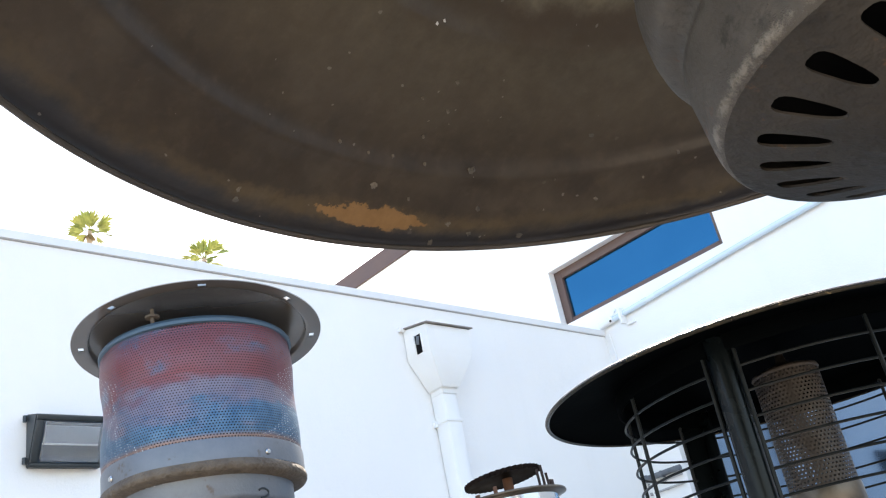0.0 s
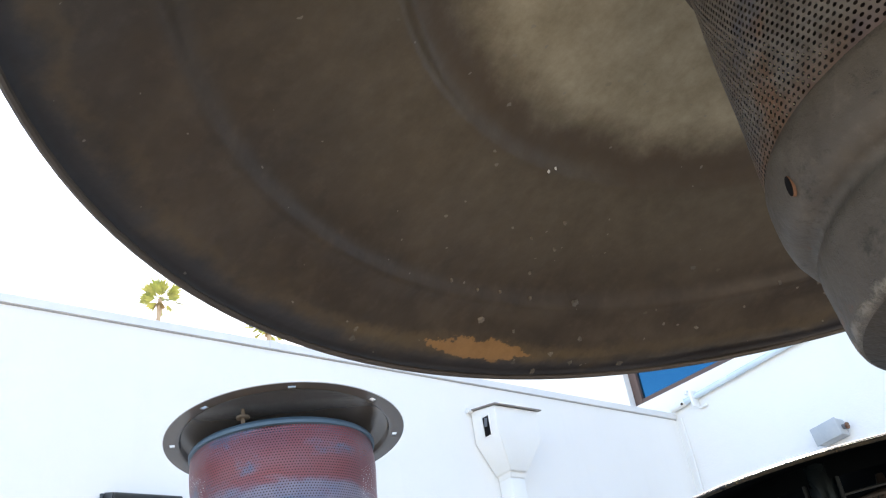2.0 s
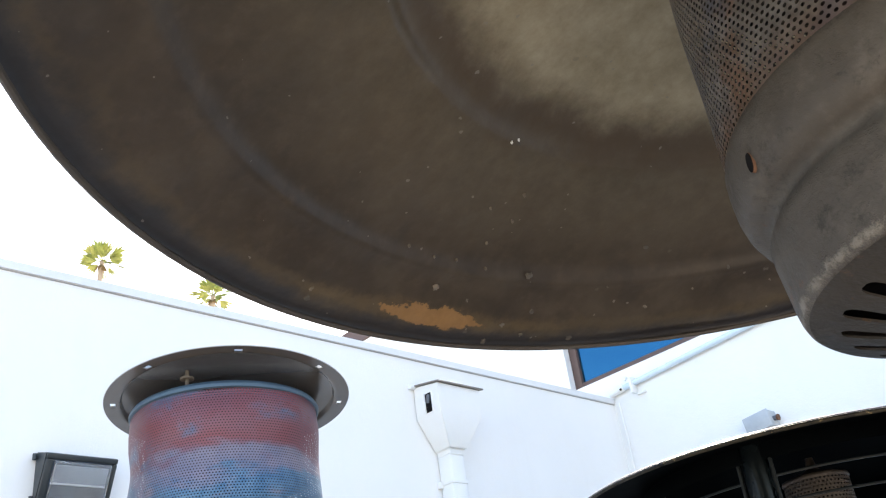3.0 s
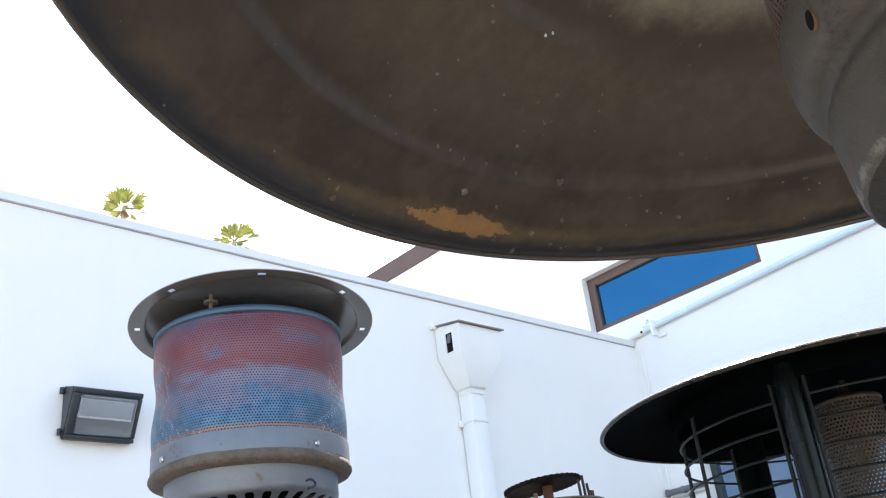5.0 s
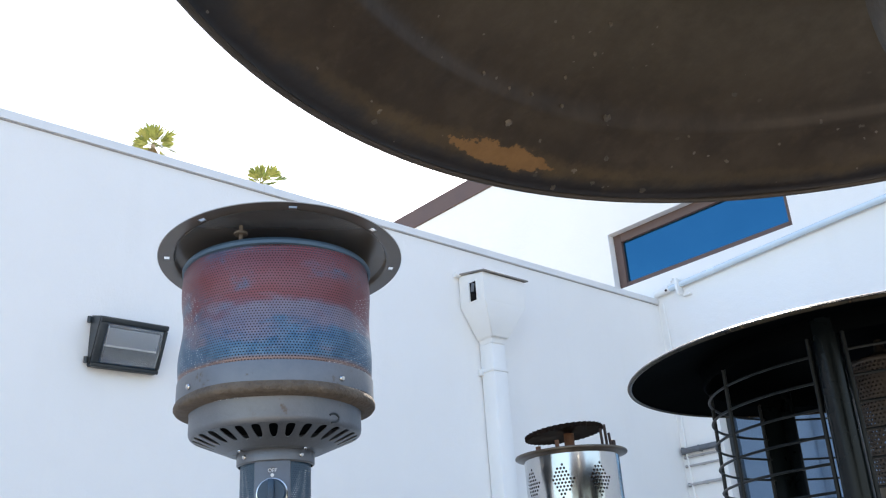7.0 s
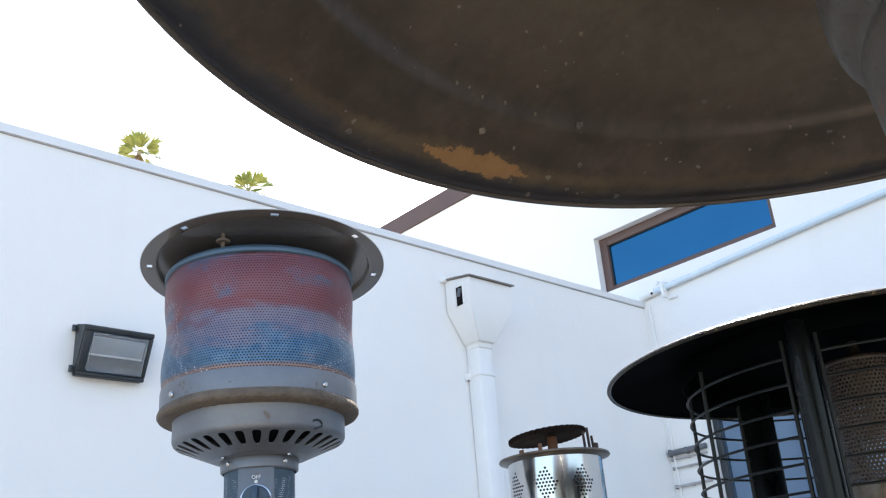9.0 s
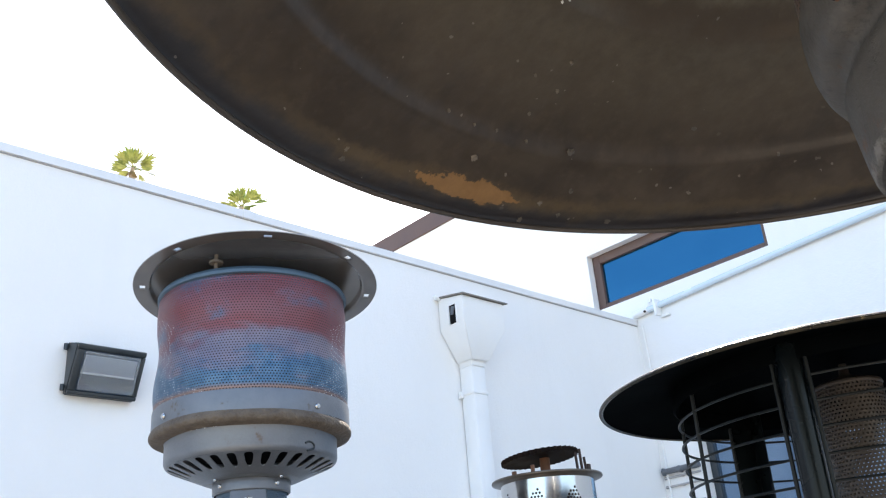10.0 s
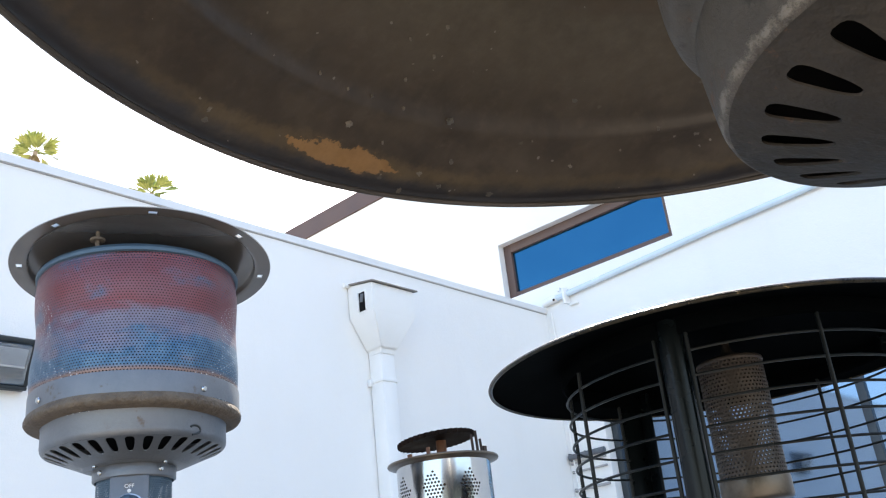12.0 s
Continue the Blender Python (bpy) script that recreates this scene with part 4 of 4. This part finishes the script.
    bmesh.ops.remove_doubles(bm, verts=bm.verts[:], dist=1e-5)
    bmesh.ops.recalc_face_normals(bm, faces=bm.faces[:])
    part("diffuser_plate", turned(bm, tip), IRON, base, "rusty serrated diffuser plate")
    part("diffuser_post", lathe([(0.011, 1.9445), (0.011, 1.951), (0.008, 1.953), (0.008, 1.978), (0, 1.978)], 24), RUST, base)
    for a, h, w in ((8, 1.981, 0.0036), (-2, 1.974, 0.0035), (20, 1.970, 0.0035)):
        part("igniter_pin", tube([polar(0.066, a, 1.9445), polar(0.066, a, 1.956), polar(0.065, a, h)], w * 0.6, 8), SOOT, base, "electrode pin")
    part("tab", block(0.050, 0.056, 0.036, 0.044, 1.9445, 1.962, 0.001), SOOT, base)
    part("tab", block(-0.02, -0.012, -0.058, -0.054, 1.9445, 1.957, 0.001), RUST, base)
    part("tab", block(0.02, 0.026, -0.058, -0.054, 1.9445, 1.960, 0.001), RUST, base)
    return base


def cage_heater():
    base = thing("patio_heater", pose(-0.430, 0.957, 0), "black enclosed patio heater with domed shade and wire guard", "patio heater", "patio heaters")
    R = 0.2560
    aside = Matrix.Translation((-0.0095, -0.0035, 0.001))
    under = [(R, 1.944), (R - 0.004, 1.9452), (R - 0.02, 1.9478), (R - 0.06, 1.9535), (0.15, 1.961), (0.08, 1.968), (0.0, 1.971)]
    over = [(0.0, 1.977), (0.08, 1.974), (0.15, 1.967), (R - 0.06, 1.959), (R - 0.02, 1.9525), (R - 0.003, 1.9490), (R + 0.0004, 1.9474), (R + 0.0012, 1.9455), (R + 0.0004, 1.9436), (R - 0.002, 1.9437)]
    part("shade", turned(lathe(under, 128), aside), BLACK_METAL, base, "black underside of the domed shade", 60)
    part("shade_top", turned(lathe(over, 128), aside), BLACK_GLOSS, base, "glossy black domed shade", 60)
    part("shade_edge", turned(tube([polar(R + 0.0004, a * 2.5, 1.9447) for a in range(144)], 0.0021, 8, True), aside), WORN_EDGE, base, "worn rolled edge with bare brassy metal")
    part("guard_ring", lathe([(0.182, 1.958), (0.182, 1.942), (0.185, 1.940), (0.188, 1.942), (0.188, 1.957)], 96), BLACK_METAL, base, "", 60)
    posts = (-82, 38, 158)
    low, high = 0.80, 1.956
    for a in posts:
        m = Matrix.Rotation(radians(a), 4, "Z")
        bm = tube([(0.180, 0, low), (0.180, 0, high)], 0.0128, 20)
        if a == 158:
            bm = block(0.186, 0.191, -0.017, 0.017, low, high, 0.0015)
            block(0.166, 0.186, -0.017, -0.013, low, high, 0.0015, bm)
        part("post", turned(bm, m), BLACK_POST, base)
    for z in (1.792, 1.45):
        screw(base, facing(158, 0.1865, z) @ Matrix.Rotation(math.pi, 4, "X") @ Matrix.Translation((0.012, 0, 0.001)), 0.0055, BRASS)
        screw(base, facing(158, 0.1865, z) @ Matrix.Rotation(math.pi, 4, "X") @ Matrix.Translation((-0.016, 0, 0.001)), 0.0055, BRASS)
    for a in posts:
        panel = part("guard_panel", tube([polar(0.184, a + (6.5 if a == 158 else 5.0), 0.82), polar(0.184, a + (6.5 if a == 158 else 5.0), 1.955)], 0.0021, 8), WIRE, base, "wire guard panel")
        for da in (43, 80, 113 if a == 38 else 115):
            part("upright_wire", tube([polar(0.184, a + da, 0.82), polar(0.184, a + da, 1.955)], 0.0021, 8), WIRE, panel)
        for k in range(46):
            z = 1.9235 - 0.0243 * k
            part("cross_wire", tube([polar(0.1838, a + 5 + 110 * s / 24, z) for s in range(25)], 0.0014, 6), WIRE, panel)
    # burner inside
    part("burner_screen", screen(0.0352, 1.815, 1.943, 50, 31, 0.28), BURNER, base, "brown perforated burner screen", 0)
    part("burner_cap", lathe([(0.0352, 1.942), (0.0365, 1.944), (0.0355, 1.947), (0.024, 1.951), (0.014, 1.952), (0.006, 1.958), (0.004, 1.970), (0, 1.970)], 48), BURNER, base, "", 60)
    part("burner_base", lathe([(0.0365, 1.819), (0.0372, 1.815), (0.0372, 1.799), (0.0355, 1.796), (0.012, 1.795), (0.010, 1.70), (0, 1.70)], 48), BROWNED, base, "bare heat-browned burner collar", 60)
    part("gas_pipe", lathe([(0.009, 0.82), (0.009, 1.71), (0, 1.71)], 16), BLACK_METAL, base)
    part("shelf", lathe([(0, 0.79), (0.197, 0.79), (0.20, 0.80), (0.197, 0.82), (0, 0.82)], 96), BLACK_METAL, base)
    part("tank_cover", lathe([(0, 0.03), (0.20, 0.03), (0.205, 0.05), (0.205, 0.77), (0.197, 0.79), (0, 0.79)], 64), BLACK_METAL, base)
    part("base_plate", lathe([(0, 0.0), (0.235, 0.0), (0.24, 0.01), (0.235, 0.03), (0, 0.03)], 64), BLACK_TRIM, base)
    # the guard and burner lean a little out of true
    lean = Matrix(((1, 0, 0.013, -0.013 * 1.83), (0, 1, 0.014, -0.014 * 1.83), (0, 0, 1, 0), (0, 0, 0, 1)))
    for ob in base.children_recursive:
        if not ob.name.startswith(("shade", "shelf", "tank_cover", "base_plate")):
            ob.data.transform(lean)
    return base


near_heater()
grey_heater()
drum_heater()
cage_heater()


# ---- palms beyond the wall ----
def palm(x, y, crown_z, size, seed, label):
    rng = random.Random(seed)
    base = thing("palm_tree", pose(x, y, 0), label, "palm tree", "palms beyond the wall")
    pts = [(0.25 * math.sin(k * 0.5), 0.2 * math.cos(k * 0.4), crown_z * k / 14) for k in range(15)]
    top = Vector(pts[-1])
    bm = bmesh.new()
    rings = []
    for k, q in enumerate(pts):
        r = 0.28 - 0.17 * k / 14
        rings.append([bm.verts.new((q[0] + r * math.cos(s * math.pi / 6), q[1] + r * math.sin(s * math.pi / 6), q[2])) for s in range(12)])
    for p, q in zip(rings, rings[1:]):
        for s in range(12):
            bm.faces.new((p[s], p[(s + 1) % 12], q[(s + 1) % 12], q[s]))
    part("trunk", bm, TRUNK, base)
    for name, count, lows, material in (("crown", 26, (-0.5, 1.35), FROND), ("dry_skirt", 8, (-1.35, -1.0), FROND_DRY)):
        bm = bmesh.new()
        for f in range(count):
            turn_a, lift = f * 2.39996 + rng.random() * 0.4, lows[0] + (lows[1] - lows[0]) * (f + 0.5) / count
            way = Vector((math.cos(turn_a) * math.cos(lift), math.sin(turn_a) * math.cos(lift), math.sin(lift)))
            side = way.cross(Vector((0, 0, 1))).normalized()
            up = side.cross(way)
            tilt = Matrix.Rotation(rng.uniform(-0.9, 0.9), 3, way)
            side, up = tilt @ side, tilt @ up
            stem = size * rng.uniform(0.12, 0.50) * (0.5 if name == "dry_skirt" else 1)
            hub = top + way * stem
            for s in (-1, 1):
                bm.faces.new([bm.verts.new(c) for c in (top + side * 0.02 * s, hub + side * 0.012 * s, hub + up * 0.02, top + up * 0.03)])
            blade = size * rng.uniform(0.55, 0.85) * (0.45 if name == "dry_skirt" else 1)
            for b in range(15):
                ang = (b - 7) / 7 * 0.48
                tip = hub + (way * math.cos(ang) + side * math.sin(ang)) * blade * rng.uniform(0.55, 1.1) + up * blade * (0.10 - 0.25 * rng.random()) - Vector((0, 0, 0.05 * blade))
                mid = hub.lerp(tip, 0.55)
                wide = (tip - hub).cross(up).normalized() * blade * 0.060
                bm.faces.new([bm.verts.new(c) for c in (hub, mid + wide, tip, mid - wide + up * 0.03)])
        part(name, bm, material, base, "fan-shaped green fronds" if name == "crown" else "dry hanging fronds", 0)
    return base


palm(-37.1, 15.06, 23.85, 1.2, 3, "tall fan palm with a small green crown beyond the wall")
palm(-34.85, 19.72, 22.1, 1.15, 8, "tall fan palm with a small green crown beyond the wall")
